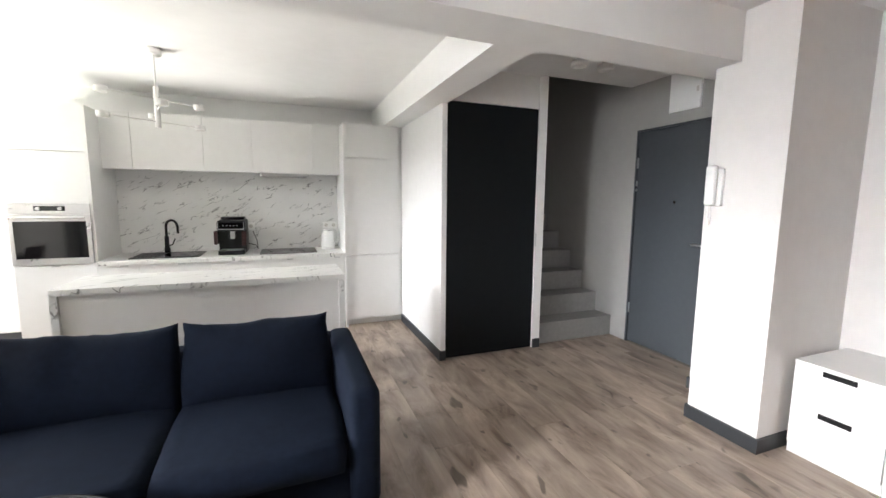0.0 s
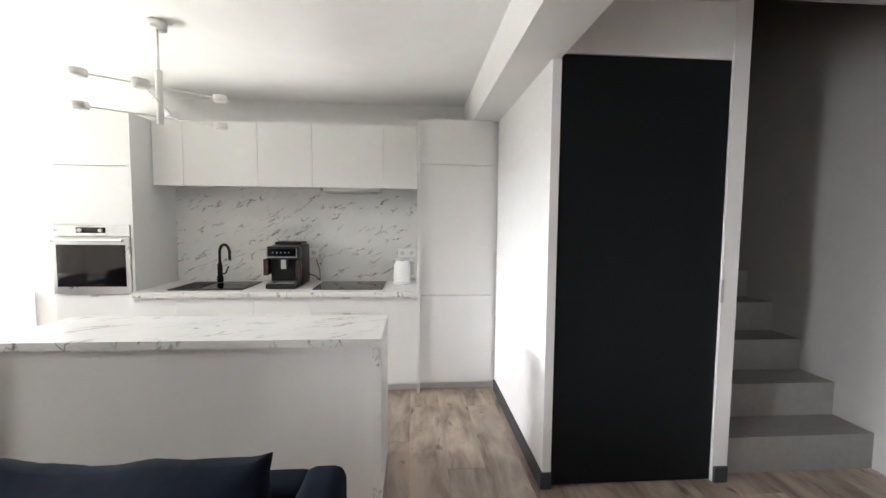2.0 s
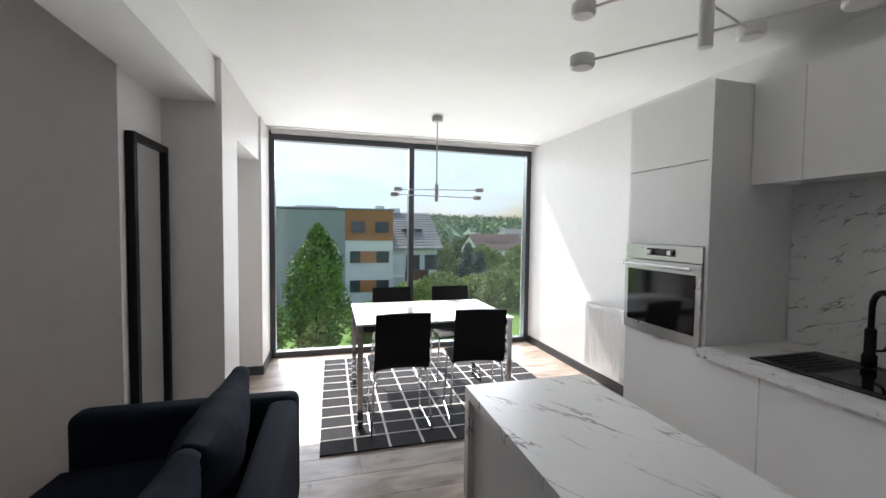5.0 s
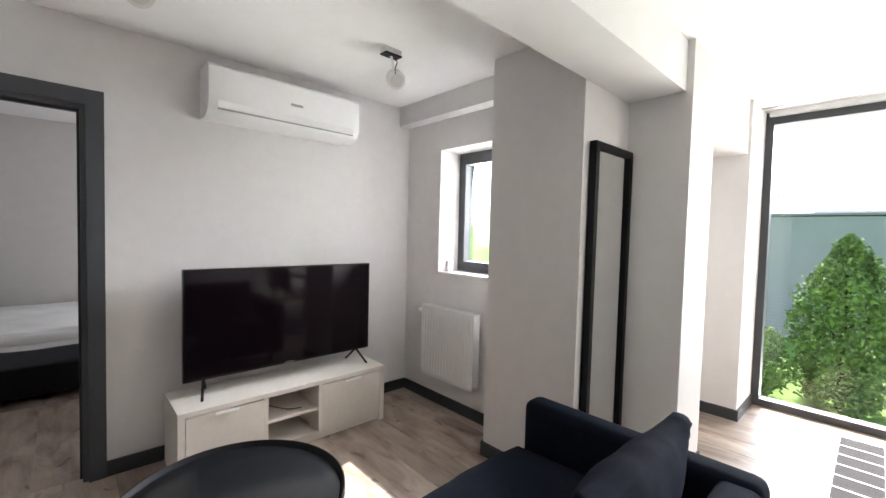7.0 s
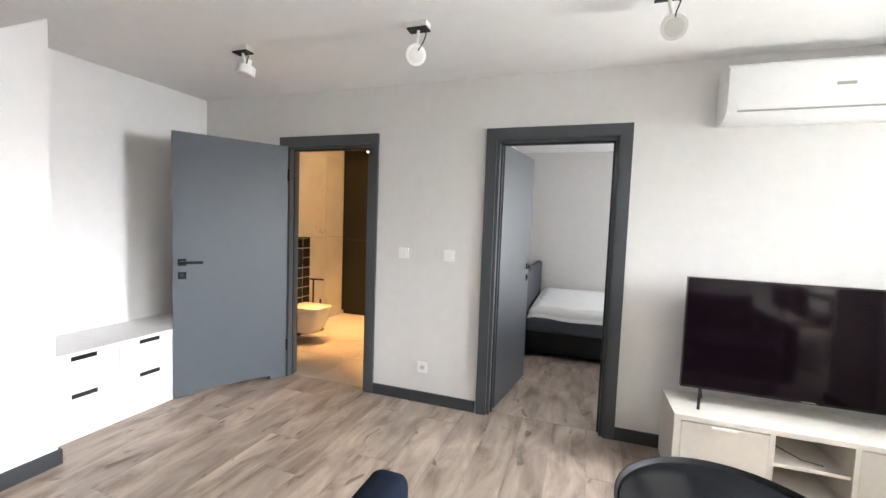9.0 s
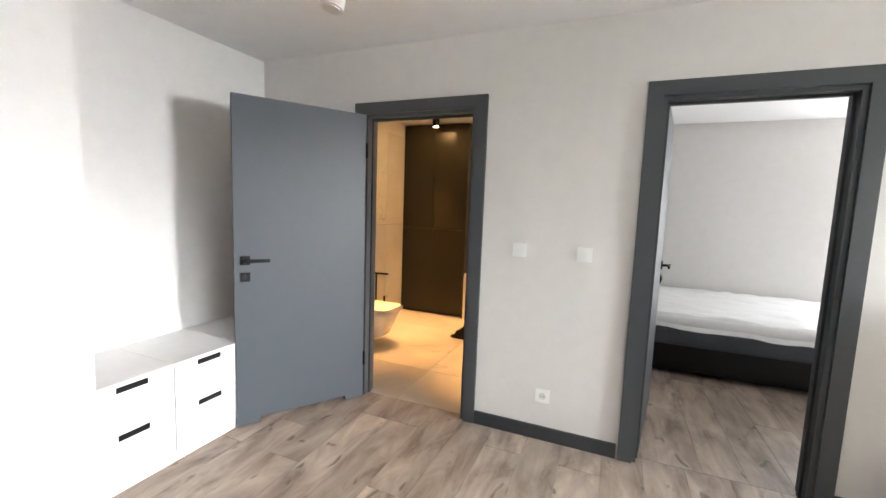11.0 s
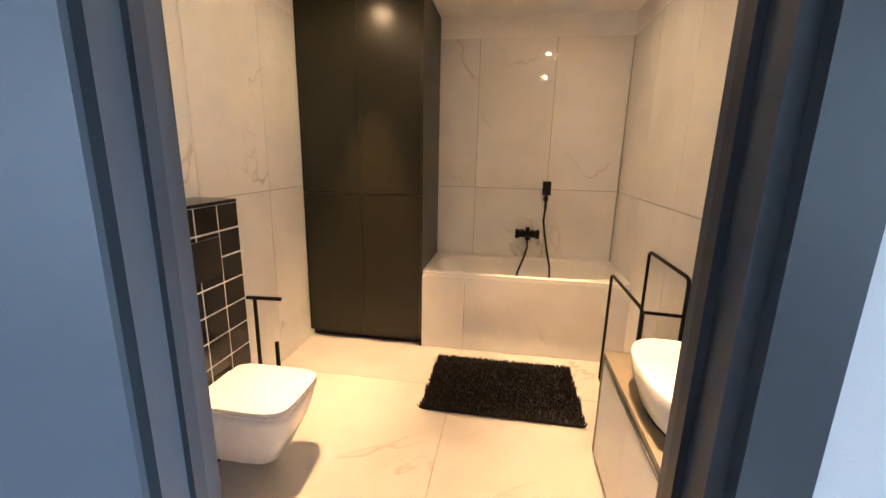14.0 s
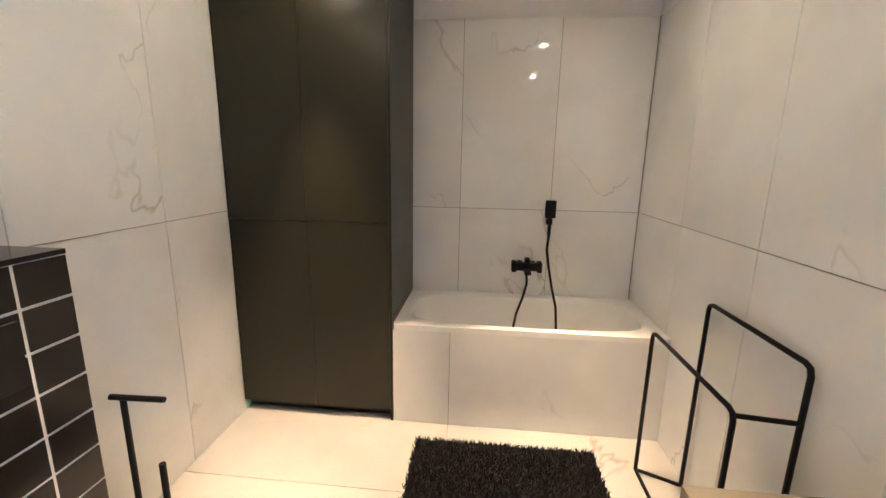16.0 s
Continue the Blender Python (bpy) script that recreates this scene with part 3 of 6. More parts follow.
def small_window(name, y0, y1, z0, z1, label):
    w = thing(name, (-2.15, (y0 + y1) / 2, z0), label, "window", kind="structure")
    X0, X1 = -2.19, -2.12
    part("window_frame", bx((X0, X1, y0, y0 + 0.045, z0, z1), (X0, X1, y1 - 0.045, y1, z0, z1), (X0, X1, y0 + 0.045, y1 - 0.045, z0, z0 + 0.045), (X0, X1, y0 + 0.045, y1 - 0.045, z1 - 0.06, z1)), WINFRAME, w, bev=0.004)
    a0, a1, b0, b1 = y0 + 0.036, y1 - 0.036, z0 + 0.036, z1 - 0.05
    part("sash", bx((-2.178, -2.105, a0, a0 + 0.048, b0, b1), (-2.178, -2.105, a1 - 0.048, a1, b0, b1), (-2.178, -2.105, a0 + 0.048, a1 - 0.048, b0, b0 + 0.048), (-2.178, -2.105, a0 + 0.048, a1 - 0.048, b1 - 0.048, b1)), WINFRAME, w, bev=0.005)
    part("handle", bx((-2.105, -2.07, a1 - 0.036, a1 - 0.018, (b0 + b1) / 2 - 0.012, (b0 + b1) / 2 + 0.012), (-2.078, -2.066, a1 - 0.036, a1 - 0.018, (b0 + b1) / 2 - 0.11, (b0 + b1) / 2 + 0.012)), STEEL, w, bev=0.002)
    p = part("pane", bx((-2.16, -2.152, y0 + 0.045, y1 - 0.045, z0 + 0.045, z1 - 0.06)), GLASS, w)
    p.visible_shadow = False
    part("window_sill", bx((-2.12, -1.885, y0 - 0.01, y1, z0 - 0.028, z0 + 0.002)), SILL, w, bev=0.004)

big_window()
small_window("window_2", WY0, WY1, WZ0, WZ1, "small deep-set window with an anthracite frame")
bw = thing("window_3", (-1.61, -3.25, 0.4), "narrow bedroom window in an anthracite frame", "window", kind="structure")
part("window_frame", bx((-1.87, -1.83, -3.28, -3.21, 0.4, 2.2), (-1.39, -1.35, -3.28, -3.21, 0.4, 2.2), (-1.83, -1.39, -3.28, -3.21, 0.4, 0.45), (-1.83, -1.39, -3.28, -3.21, 2.15, 2.2)), WINFRAME, bw, bev=0.004)
bp = part("pane", bx((-1.83, -1.39, -3.25, -3.242, 0.45, 2.15)), GLASS, bw)
bp.visible_shadow = False

# ---------- doors ----------
def casing(name, x0, x1, label):
    d = thing(name, ((x0 + x1) / 2, 0, 0), label, "door frame", kind="structure")
    W, T = 0.075, 0.02
    for ya, yb in ((0, T), (-0.12 - T, -0.12)):
        part("casing", bx((x0 - W, x0, ya, yb, 0, 2.02 + W)), DARKTRIM if ya < 0 else DOORFRAME, d, bev=0.003)
        part("casing", bx((x1, x1 + W, ya, yb, 0, 2.02 + W)), DOORFRAME, d, bev=0.003)
        part("casing", bx((x0, x1, ya, yb, 2.02, 2.02 + W)), DOORFRAME, d, bev=0.003)
    part("jamb", bx((x0 - 0.002, x0 + 0.022, -0.12, 0, 0, 2.02)), DOORFRAME, d, bev=0.003)
    part("jamb", bx((x1 - 0.022, x1 + 0.002, -0.12, 0, 0, 2.02)), DOORFRAME, d, bev=0.003)
    part("lintel", bx((x0 + 0.022, x1 - 0.022, -0.12, 0, 1.998, 2.022)), DOORFRAME, d, bev=0.003)
    part("stop", bx((x0 + 0.022, x0 + 0.034, -0.075, -0.05, 0, 1.998), (x1 - 0.034, x1 - 0.022, -0.075, -0.05, 0, 1.998), (x0 + 0.034, x1 - 0.034, -0.075, -0.05, 1.984, 1.998)), DARKTRIM, d)
    return d

DOORFRAME = mat("graphite_door_frame", (0.062, 0.068, 0.075), 0.45, vary=0.08, scale=8)
casing("door_frame_bath", 2.075, 2.88, "graphite door casing of the bathroom")
casing("door_frame_bedroom", 0.245, 1.055, "graphite door casing of the bedroom")


def door_leaf(name, hinge, rz, width, label, notch, faces):
    """A leaf hung at the hinge; its length runs along local +x, faces along local +-y."""
    d = thing(name, (0, 0, 0), label, "door", kind="structure")
    T = 0.04
    boxes = [(0, width, -T / 2, T / 2, 0.045 if notch else 0.012, 2.01)]
    if notch:
        boxes += [(0, 0.13, -T / 2, T / 2, 0.012, 0.045), (width - 0.13, width, -T / 2, T / 2, 0.012, 0.045)]
    part("leaf", bx(*boxes), DOORGREY, d)
    for s in faces:
        y = s * T / 2
        lo, hi = sorted((y, y + s * 0.009))
        hp = part("handle_plate", bx((width - 0.085, width - 0.03, lo, hi, 1.02, 1.075)), BLACKMETAL, d, bev=0.002)
        part("lever", rounded(width - 0.19, width - 0.04, *sorted((y + s * 0.045, y + s * 0.058)), 1.037, 1.058, 0.004), BLACKMETAL, hp)
        part("lever_neck", rod((width - 0.057, y, 1.047), (width - 0.057, y + s * 0.05, 1.047), 0.009), BLACKMETAL, hp)
        lp = part("lock_plate", bx((width - 0.085, width - 0.03, lo, hi, 0.92, 0.975)), BLACKMETAL, d, bev=0.002)
        part("lock_cylinder", rod((width - 0.057, y + s * 0.004, 0.947), (width - 0.057, y + s * 0.014, 0.947), 0.012), BLACKPLASTIC, lp)
    for z in (0.25, 1.72):
        part("hinge", rod((-0.006, faces[0] * 0.02, z), (-0.006, faces[0] * 0.02, z + 0.10), 0.009), BLACKMETAL, d)
    d.matrix_basis = pose(hinge[0], hinge[1], 0, 0, 0, rz)
    return d

door_leaf("door_bath", (2.862, 0.03), 57.5, 0.825, "open graphite laminate door with an undercut bottom", True, (1, -1))
door_leaf("door_bedroom", (1.033, -0.10), 262, 0.80, "half-open graphite laminate bedroom door", False, (1, -1))

black = thing("door_black", (2.4, 3.42, 0), "tall matt black flush door panel of the closet", "door", kind="structure")
part("leaf", bx((1.957, 2.843, 3.405, 3.445, 0.006, 2.218)), BLACKDOOR, black, bev=0.002)
part("pull_strip", bx((2.838, 2.852, 3.383, 3.389, 0.98, 1.10)), STEEL, black, "small steel edge pull", bev=0.001)

ent = thing("door_entrance", (3.87, 2.815, 0), "closed anthracite steel entrance door with a spyhole", "door", kind="structure")
part("leaf", bx((3.875, 3.93, 2.40, 3.23, 0.012, 2.06)), ENTGREY, ent, bev=0.003)
part("door_frame", bx((3.855, 3.95, 2.385, 2.40, 0, 2.075), (3.855, 3.95, 3.23, 3.245, 0, 2.075), (3.855, 3.95, 2.40, 3.23, 2.06, 2.075)), ENTGREY, ent)
part("spyhole", rod((3.868, 2.80, 1.40), (3.878, 2.80, 1.40), 0.012), CHROME, ent)
for z in (0.30, 1.50, 1.72):
    part("hinge", bx((3.862, 3.876, 3.222, 3.236, z, z + 0.1)), STEEL, ent, bev=0.002)
hp = part("handle_plate", bx((3.868, 3.876, 2.435, 2.475, 0.93, 1.15)), STEEL, ent, bev=0.002)
part("lever", tube([(3.87, 2.455, 1.05), (3.83, 2.455, 1.05), (3.82, 2.47, 1.05), (3.82, 2.57, 1.05)], 0.009), STEEL, hp)

# ---------- kitchen ----------
def front(unit, x0, x1, z0, z1, y, pull=None, name="door"):
    p = part(name, bx((x0 + 0.0015, x1 - 0.0015, y, y + 0.018, z0 + 0.0015, z1 - 0.0015)), CABWHITE, unit, bev=0.0012)
    if pull:
        px, pz = pull
        part("edge_pull", bx((px - 0.03, px + 0.03, y - 0.012, y + 0.001, pz - 0.003, pz + 0.001), (px - 0.03, px + 0.03, y - 0.013, y - 0.011, pz - 0.014, pz + 0.001)), STEEL, p, "slim metal edge pull")
    return p

YF = 4.62
# oven column
u = thing("oven_cabinet", (-1.2, 4.96, 0), "tall white kitchen cabinet holding a built-in oven", "cabinet")
part("carcass", bx((-1.49, -0.907, 4.685, 5.247, 0.07, 2.19)), CABWHITE, u)
part("side_panel", bx((-0.925, -0.906, 4.665, 4.685, 0.0, 2.19)), CABWHITE, u)
part("plinth", bx((-1.49, -0.907, 4.72, 4.735, 0, 0.07)), PLINTH, u)
front(u, -1.49, -0.925, 1.79, 2.19, 4.666); front(u, -1.49, -0.925, 1.345, 1.787, 4.666); front(u, -1.49, -0.925, 0.07, 0.805, 4.666, (-1.2, 0.805))
ov = thing("oven", (-1.2, 4.66, 0.81), "built-in stainless steel oven with a dark glass door", "oven")
part("control_panel", bx((-1.487, -0.928, 4.655, 4.684, 1.255, 1.342)), STEEL, ov, bev=0.002)
part("display", bx((-1.31, -1.10, 4.652, 4.656, 1.28, 1.322)), BLACKGLASS, ov)
for x in (-1.28, -1.13):
    part("knob", rod((x, 4.656, 1.30), (x, 4.635, 1.30), 0.014), STEEL, ov)
od = part("oven_door", bx((-1.487, -0.928, 4.650, 4.684, 0.812, 1.248)), STEEL, ov, bev=0.002)
part("oven_glass", bx((-1.455, -0.96, 4.646, 4.651, 0.87, 1.19)), BLACKGLASS, od)
oh = part("oven_handle", rod((-1.46, 4.61, 1.222), (-0.955, 4.61, 1.222), 0.011), STEEL, od)
for x in (-1.42, -0.99):
    part("handle_post", rod((x, 4.61, 1.222), (x, 4.652, 1.222), 0.008), STEEL, od)
# base units
xs = [-0.906, -0.59, -0.01, 0.425, 0.995, 1.265]
for i, (a, b) in enumerate(zip(xs, xs[1:])):
    u = thing("base_cabinet", ((a + b) / 2, 4.93, 0), "white drawer base cabinet under the hob" if i == 3 else "white kitchen base cabinet with a flat front", "cabinet", "kitchen base cabinets")
    part("carcass", bx((a, b, YF + 0.019, 5.247, 0.07, 0.79)), CABWHITE, u)
    part("plinth", bx((a, b, YF + 0.06, YF + 0.075, 0, 0.07)), PLINTH, u)
    if i == 3:
        front(u, a, b, 0.665, 0.79, YF, ((a + b) / 2, 0.79), "drawer"); front(u, a, b, 0.37, 0.662, YF, ((a + b) / 2, 0.66), "drawer"); front(u, a, b, 0.07, 0.367, YF, ((a + b) / 2, 0.365), "drawer")
    else:
        front(u, a, b, 0.07, 0.79, YF, ((a + b) / 2 + 0.05, 0.79))
single("worktop", bx((-0.905, 1.264, 4.59, 5.236, 0.792, 0.83)), COUNTER, (0.18, 4.9, 0.792), "pale speckled stone-effect kitchen worktop", "worktop", bev=0.002)
single("backsplash", bx((-0.905, 1.264, 5.237, 5.249, 0.831, 1.68)), SPLASH, (0.18, 5.24, 0.831), "pale stone-effect wall panel with dark flecks", "wall panel")
# wall units
xs = [-0.93, -0.664, -0.067, 0.379, 0.977, 1.264]
for a, b in zip(xs, xs[1:]):
    u = thing("wall_cabinet", ((a + b) / 2, 5.1, 1.667), "white handleless kitchen wall cabinet", "cabinet", "kitchen wall cabinets")
    lo = a if a > -0.9 else -0.904
    part("carcass", bx((lo, b, 4.943, 5.236, 1.682, 2.2)), CABWHITE, u)
    front(u, lo, b, 1.667, 2.2, 4.924)
hood = thing("cooker_hood", (0.69, 5.05, 1.64), "slim grey cooker hood under the wall cabinet", "hood")
part("body", bx((0.44, 0.94, 4.94, 5.22, 1.64, 1.68)), STEEL, hood, bev=0.003)
part("filter", bx((0.47, 0.91, 4.97, 5.19, 1.634, 1.641)), LAMPGREY, hood)
# fridge column
u = thing("tall_cabinet", (1.57, 4.95, 0), "tall white built-in fridge cabinet with three fronts", "cabinet")
part("carcass", bx((1.265, 1.87, 4.66, 5.247, 0.07, 2.19)), CABWHITE, u)
part("side_panel", bx((1.266, 1.288, 4.61, 4.66, 0.0, 2.195)), CABWHITE, u)
part("filler", bx((1.87, 1.909, 4.66, 4.68, 0.07, 2.185)), CABWHITE, u)
part("plinth", bx((1.289, 1.909, 4.70, 4.715, 0, 0.07)), PLINTH, u)
front(u, 1.29, 1.87, 1.84, 2.19, 4.641); front(u, 1.29, 1.87, 0.795, 1.837, 4.641)
front(u, 1.29, 1.87, 0.07, 0.792, 4.641)
for z in (0.70, 0.84):
    part("edge_pull", bx((1.276, 1.290, 4.625, 4.64, z, z + 0.09)), STEEL, u)
# island
isl = thing("kitchen_island", (0.22, 3.53, 0), "kitchen island with a pale stone top and side", "island")
part("top", bx((-0.68, 1.083, 3.29, 3.79, 0.797, 0.836)), COUNTER, isl, bev=0.002)
part("side_panel", bx((1.043, 1.083, 3.291, 3.789, 0, 0.796)), COUNTER, isl, bev=0.002)
part("side_panel", bx((-0.68, -0.64, 3.291, 3.789, 0, 0.796)), COUNTER, isl, bev=0.002)
part("back_panel", bx((-0.639, 1.042, 3.312, 3.33, 0, 0.796)), ISLFRONT, isl)
for a, b in ((-0.639, -0.05), (-0.05, 0.5), (0.5, 1.042)):
    part("door", bx((a + 0.002, b - 0.002, 3.765, 3.783, 0.07, 0.78)), CABWHITE, isl)
part("carcass", bx((-0.639, 1.042, 3.33, 3.764, 0.07, 0.79)), CABWHITE, isl)
# sink, tap, hob, appliances
ZC = 0.83
sk = thing("sink", (-0.4, 4.88, ZC), "black composite sink set into the worktop", "sink")
part("rim", bx((-0.69, -0.12, 4.69, 5.12, ZC + 0.001, ZC + 0.008)), BLACKPLASTIC, sk, bev=0.003)
part("bowl", bx((-0.45, -0.15, 4.73, 5.03, ZC + 0.008, ZC + 0.0095)), BLACKGLASS, sk)
for i in range(6):
    part("drain_rib", bx((-0.665 + 0.034 * i, -0.655 + 0.034 * i, 4.74, 5.02, ZC + 0.008, ZC + 0.012)), BLACKPLASTIC, sk)
tp = thing("kitchen_tap", (-0.47, 5.09, ZC + 0.008), "tall black gooseneck kitchen tap", "tap")
part("base", lathe([(0.026, 0), (0.026, 0.05), (0.02, 0.055), (0.02, 0.16), (0.014, 0.17)], (-0.47, 5.09, ZC + 0.008)), BLACKMETAL, tp, soft=True)
part("spout", tube([(-0.47, 5.09, ZC + 0.15)] + [(-0.47 + 0.06 * (1 - math.cos(a)), 5.09 - 0.04 * (1 - math.cos(a)), ZC + 0.27 + 0.072 * math.sin(a)) for a in (math.pi * k / 10 for k in range(11))] + [(-0.35, 5.01, ZC + 0.21)], 0.012), BLACKMETAL, tp, soft=True)
part("lever", tube([(-0.45, 5.09, ZC + 0.08), (-0.42, 5.09, ZC + 0.09), (-0.395, 5.085, ZC + 0.15)], 0.006), BLACKMETAL, tp, soft=True)
hb = thing("hob", (0.7, 4.92, ZC), "black glass induction hob set in the worktop", "hob")
part("glass", bx((0.42, 0.985, 4.70, 5.14, ZC + 0.001, ZC + 0.006)), BLACKGLASS, hb, bev=0.002)

def coffee_machine():
    c = thing("coffee_machine", (0.16, 4.98, ZC), "black automatic coffee machine with a bean hopper", "coffee machine")
    part("body", rounded(0.03, 0.29, 4.90, 5.17, ZC, ZC + 0.35, 0.02), BLACKPLASTIC, c)
    part("head", rounded(0.03, 0.29, 4.79, 4.92, ZC + 0.24, ZC + 0.345, 0.02), BLACKPLASTIC, c)
    part("control_panel", bx((0.045, 0.275, 4.784, 4.791, ZC + 0.265, ZC + 0.325)), BLACKGLASS, c, bev=0.002)
    part("trim", bx((0.04, 0.28, 4.782, 4.79, ZC + 0.254, ZC + 0.262), (0.04, 0.046, 4.782, 4.79, ZC + 0.262, ZC + 0.33), (0.274, 0.28, 4.782, 4.79, ZC + 0.262, ZC + 0.33)), STEEL, c, "thin chrome trim")
    for i in range(5):
        part("button", rod((0.09 + 0.032 * i, 4.786, ZC + 0.295), (0.09 + 0.032 * i, 4.782, ZC + 0.295), 0.006), STEEL, c)
    part("spout", rounded(0.13, 0.19, 4.80, 4.87, ZC + 0.17, ZC + 0.245, 0.008), BLACKPLASTIC, c)
    part("spout_trim", bx((0.15, 0.19, 4.795, 4.80, ZC + 0.16, ZC + 0.235)), STEEL, c)
    part("milk_jug", rounded(-0.005, 0.032, 4.82, 4.94, ZC + 0.10, ZC + 0.24, 0.012), CLEARPLASTIC, c, "smoky plastic container")
    part("water_tank", rounded(0.245, 0.288, 4.86, 4.905, ZC + 0.08, ZC + 0.23, 0.008), CLEARPLASTIC, c)
    part("drip_tray", rounded(0.04, 0.28, 4.74, 4.90, ZC, ZC + 0.045, 0.01), BLACKPLASTIC, c)
    part("tray_grid", bx((0.06, 0.26, 4.745, 4.89, ZC + 0.045, ZC + 0.049)), STEEL, c)
    part("lid", rounded(0.05, 0.27, 4.95, 5.15, ZC + 0.35, ZC + 0.375, 0.01), BLACKPLASTIC, c)
    part("power_cable", tube([(0.29, 5.1, ZC + 0.08), (0.36, 5.1, ZC + 0.06), (0.38, 5.16, ZC + 0.01), (0.37, 5.2, ZC + 0.1), (0.33, 5.235, ZC + 0.2)], 0.004), BLACKPLASTIC, c)


def kettle():
    c = (1.13, 5.03, ZC)
    k = thing("kettle", c, "white electric kettle with a steel rim", "kettle")
    part("base", lathe([(0.075, 0), (0.078, 0.015), (0.07, 0.022)], c), PLASTIC, k, soft=True)
    part("body", lathe([(0.072, 0.022), (0.076, 0.04), (0.068, 0.17), (0.062, 0.21), (0.06, 0.212)], c), PLASTIC, k, soft=True)
    part("rim", lathe([(0.061, 0.205), (0.0625, 0.215), (0.058, 0.222)], c), STEEL, k, soft=True)
    part("lid", lathe([(0.058, 0.216), (0.05, 0.226), (0.01, 0.23)], c), PLASTIC, k, soft=True)
    part("spout", rounded(c[0] - 0.08, c[0] - 0.045, c[1] - 0.03, c[1] + 0.0, ZC + 0.185, ZC + 0.215, 0.008), STEEL, k)
    part("handle", tube([(c[0] + 0.05, c[1], ZC + 0.215), (c[0] + 0.10, c[1], ZC + 0.215), (c[0] + 0.118, c[1], ZC + 0.19), (c[0] + 0.115, c[1], ZC + 0.09), (c[0] + 0.10, c[1], ZC + 0.07), (c[0] + 0.07, c[1], ZC + 0.07)], 0.012), PLASTIC, k, soft=True)


def socket(base, axis, label, group="", holes=True):
    """A white wall plate; axis is the wall's normal."""
    s = thing("wall_socket" if holes else "light_switch", base, label, "socket" if holes else "switch", group)
    n = Vector(axis); t = Vector((0, 0, 1)).cross(n)
    def plate(w, h, d0, d1, name, m, parent, bev=0.002):
        lo, hi = Vector(base) - t * w / 2 + n * d0, Vector(base) + t * w / 2 + n * d1
        return part(name, bx((min(lo.x, hi.x), max(lo.x, hi.x), min(lo.y, hi.y), max(lo.y, hi.y), base[2] - h / 2, base[2] + h / 2)), m, parent, bev=bev)
    plate(0.082, 0.082, 0.001, 0.010, "plate", PLASTIC, s)
    if holes:
        c = Vector(base)
        part("socket_face", rod(c + n * 0.009, c + n * 0.012, 0.021, 20), LIGHTGROUT, s)
        for k in (-1, 1):
            part("pin_hole", rod(c + n * 0.011 + t * 0.0095 * k, c + n * 0.013 + t * 0.0095 * k, 0.0028), BLACKPLASTIC, s)
    else:
        plate(0.055, 0.055, 0.010, 0.014, "rocker", PLASTIC, s, 0.001)
    return s

coffee_machine(); kettle()
socket((1.13, 5.236, 1.09), (0, -1, 0), "white double socket on the stone wall panel")
socket((1.215, 5.236, 1.09), (0, -1, 0), "white double socket on the stone wall panel")
socket((0.31, 5.236, 1.09), (0, -1, 0), "white socket behind the coffee machine")
socket((1.76, 0, 1.165), (0, 1, 0), "white light switch between the doors", "light switches", False)
socket((1.385, 0, 1.165), (0, 1, 0), "white light switch between the doors", "light switches", False)
socket((1.57, 0, 0.28), (0, 1, 0), "white power socket low on the wall")

# ---------- radiators ----------
def radiator(base, length, height, along, normal, label):
    """A flat panel radiator; along and normal are unit directions in plan."""
    r = thing("radiator", base, label, "radiator")
    a, n = Vector(along), Vector(normal)
    def slab(s0, s1, d0, d1, z0, z1, name, bev=0.004):
        p, q = Vector(base) + a * s0 + n * d0, Vector(base) + a * s1 + n * d1
        return part(name, bx((min(p.x, q.x), max(p.x, q.x), min(p.y, q.y), max(p.y, q.y), z0, z1)), RADWHITE, r, bev=bev)
    z0 = base[2]
    slab(0, length, 0.085, 0.095, z0, z0 + height, "front_panel")
    slab(0, length, 0.03, 0.04, z0, z0 + height, "rear_panel")
    slab(-0.006, length + 0.006, 0.025, 0.10, z0 + height - 0.01, z0 + height, "top_grille")
    for s in (-0.005, length - 0.001):
        slab(s, s + 0.006, 0.03, 0.097, z0 + 0.03, z0 + height - 0.01, "side_cover", 0.002)
    k = int(length / 0.033)
    for i in range(k):
        s = 0.02 + i * (length - 0.04) / (k - 1)
        slab(s - 0.008, s + 0.008, 0.0945, 0.0985, z0 + 0.03, z0 + height - 0.035, "rib", 0.0)
    c = Vector(base) - a * 0.07 + n * 0.06
    part("valve", rod(c + Vector((0, 0, height - 0.06)), c + Vector((0, 0, height - 0.06)) + a * 0.05, 0.018), PLASTIC, r, "white thermostat head")
    for s in (0.1, length - 0.1):
        slab(s - 0.02, s + 0.02, 0.0, 0.03, z0 + 0.1, z0 + height - 0.1, "bracket", 0.0)

radiator((-1.9, 0.345, 0.25), 0.565, 0.56, (0, 1, 0), (1, 0, 0), "white panel radiator under the small window")
radiator((-2.62, 5.25, 0.15), 0.49, 0.60, (1, 0, 0), (0, -1, 0), "white panel radiator on the dining wall")

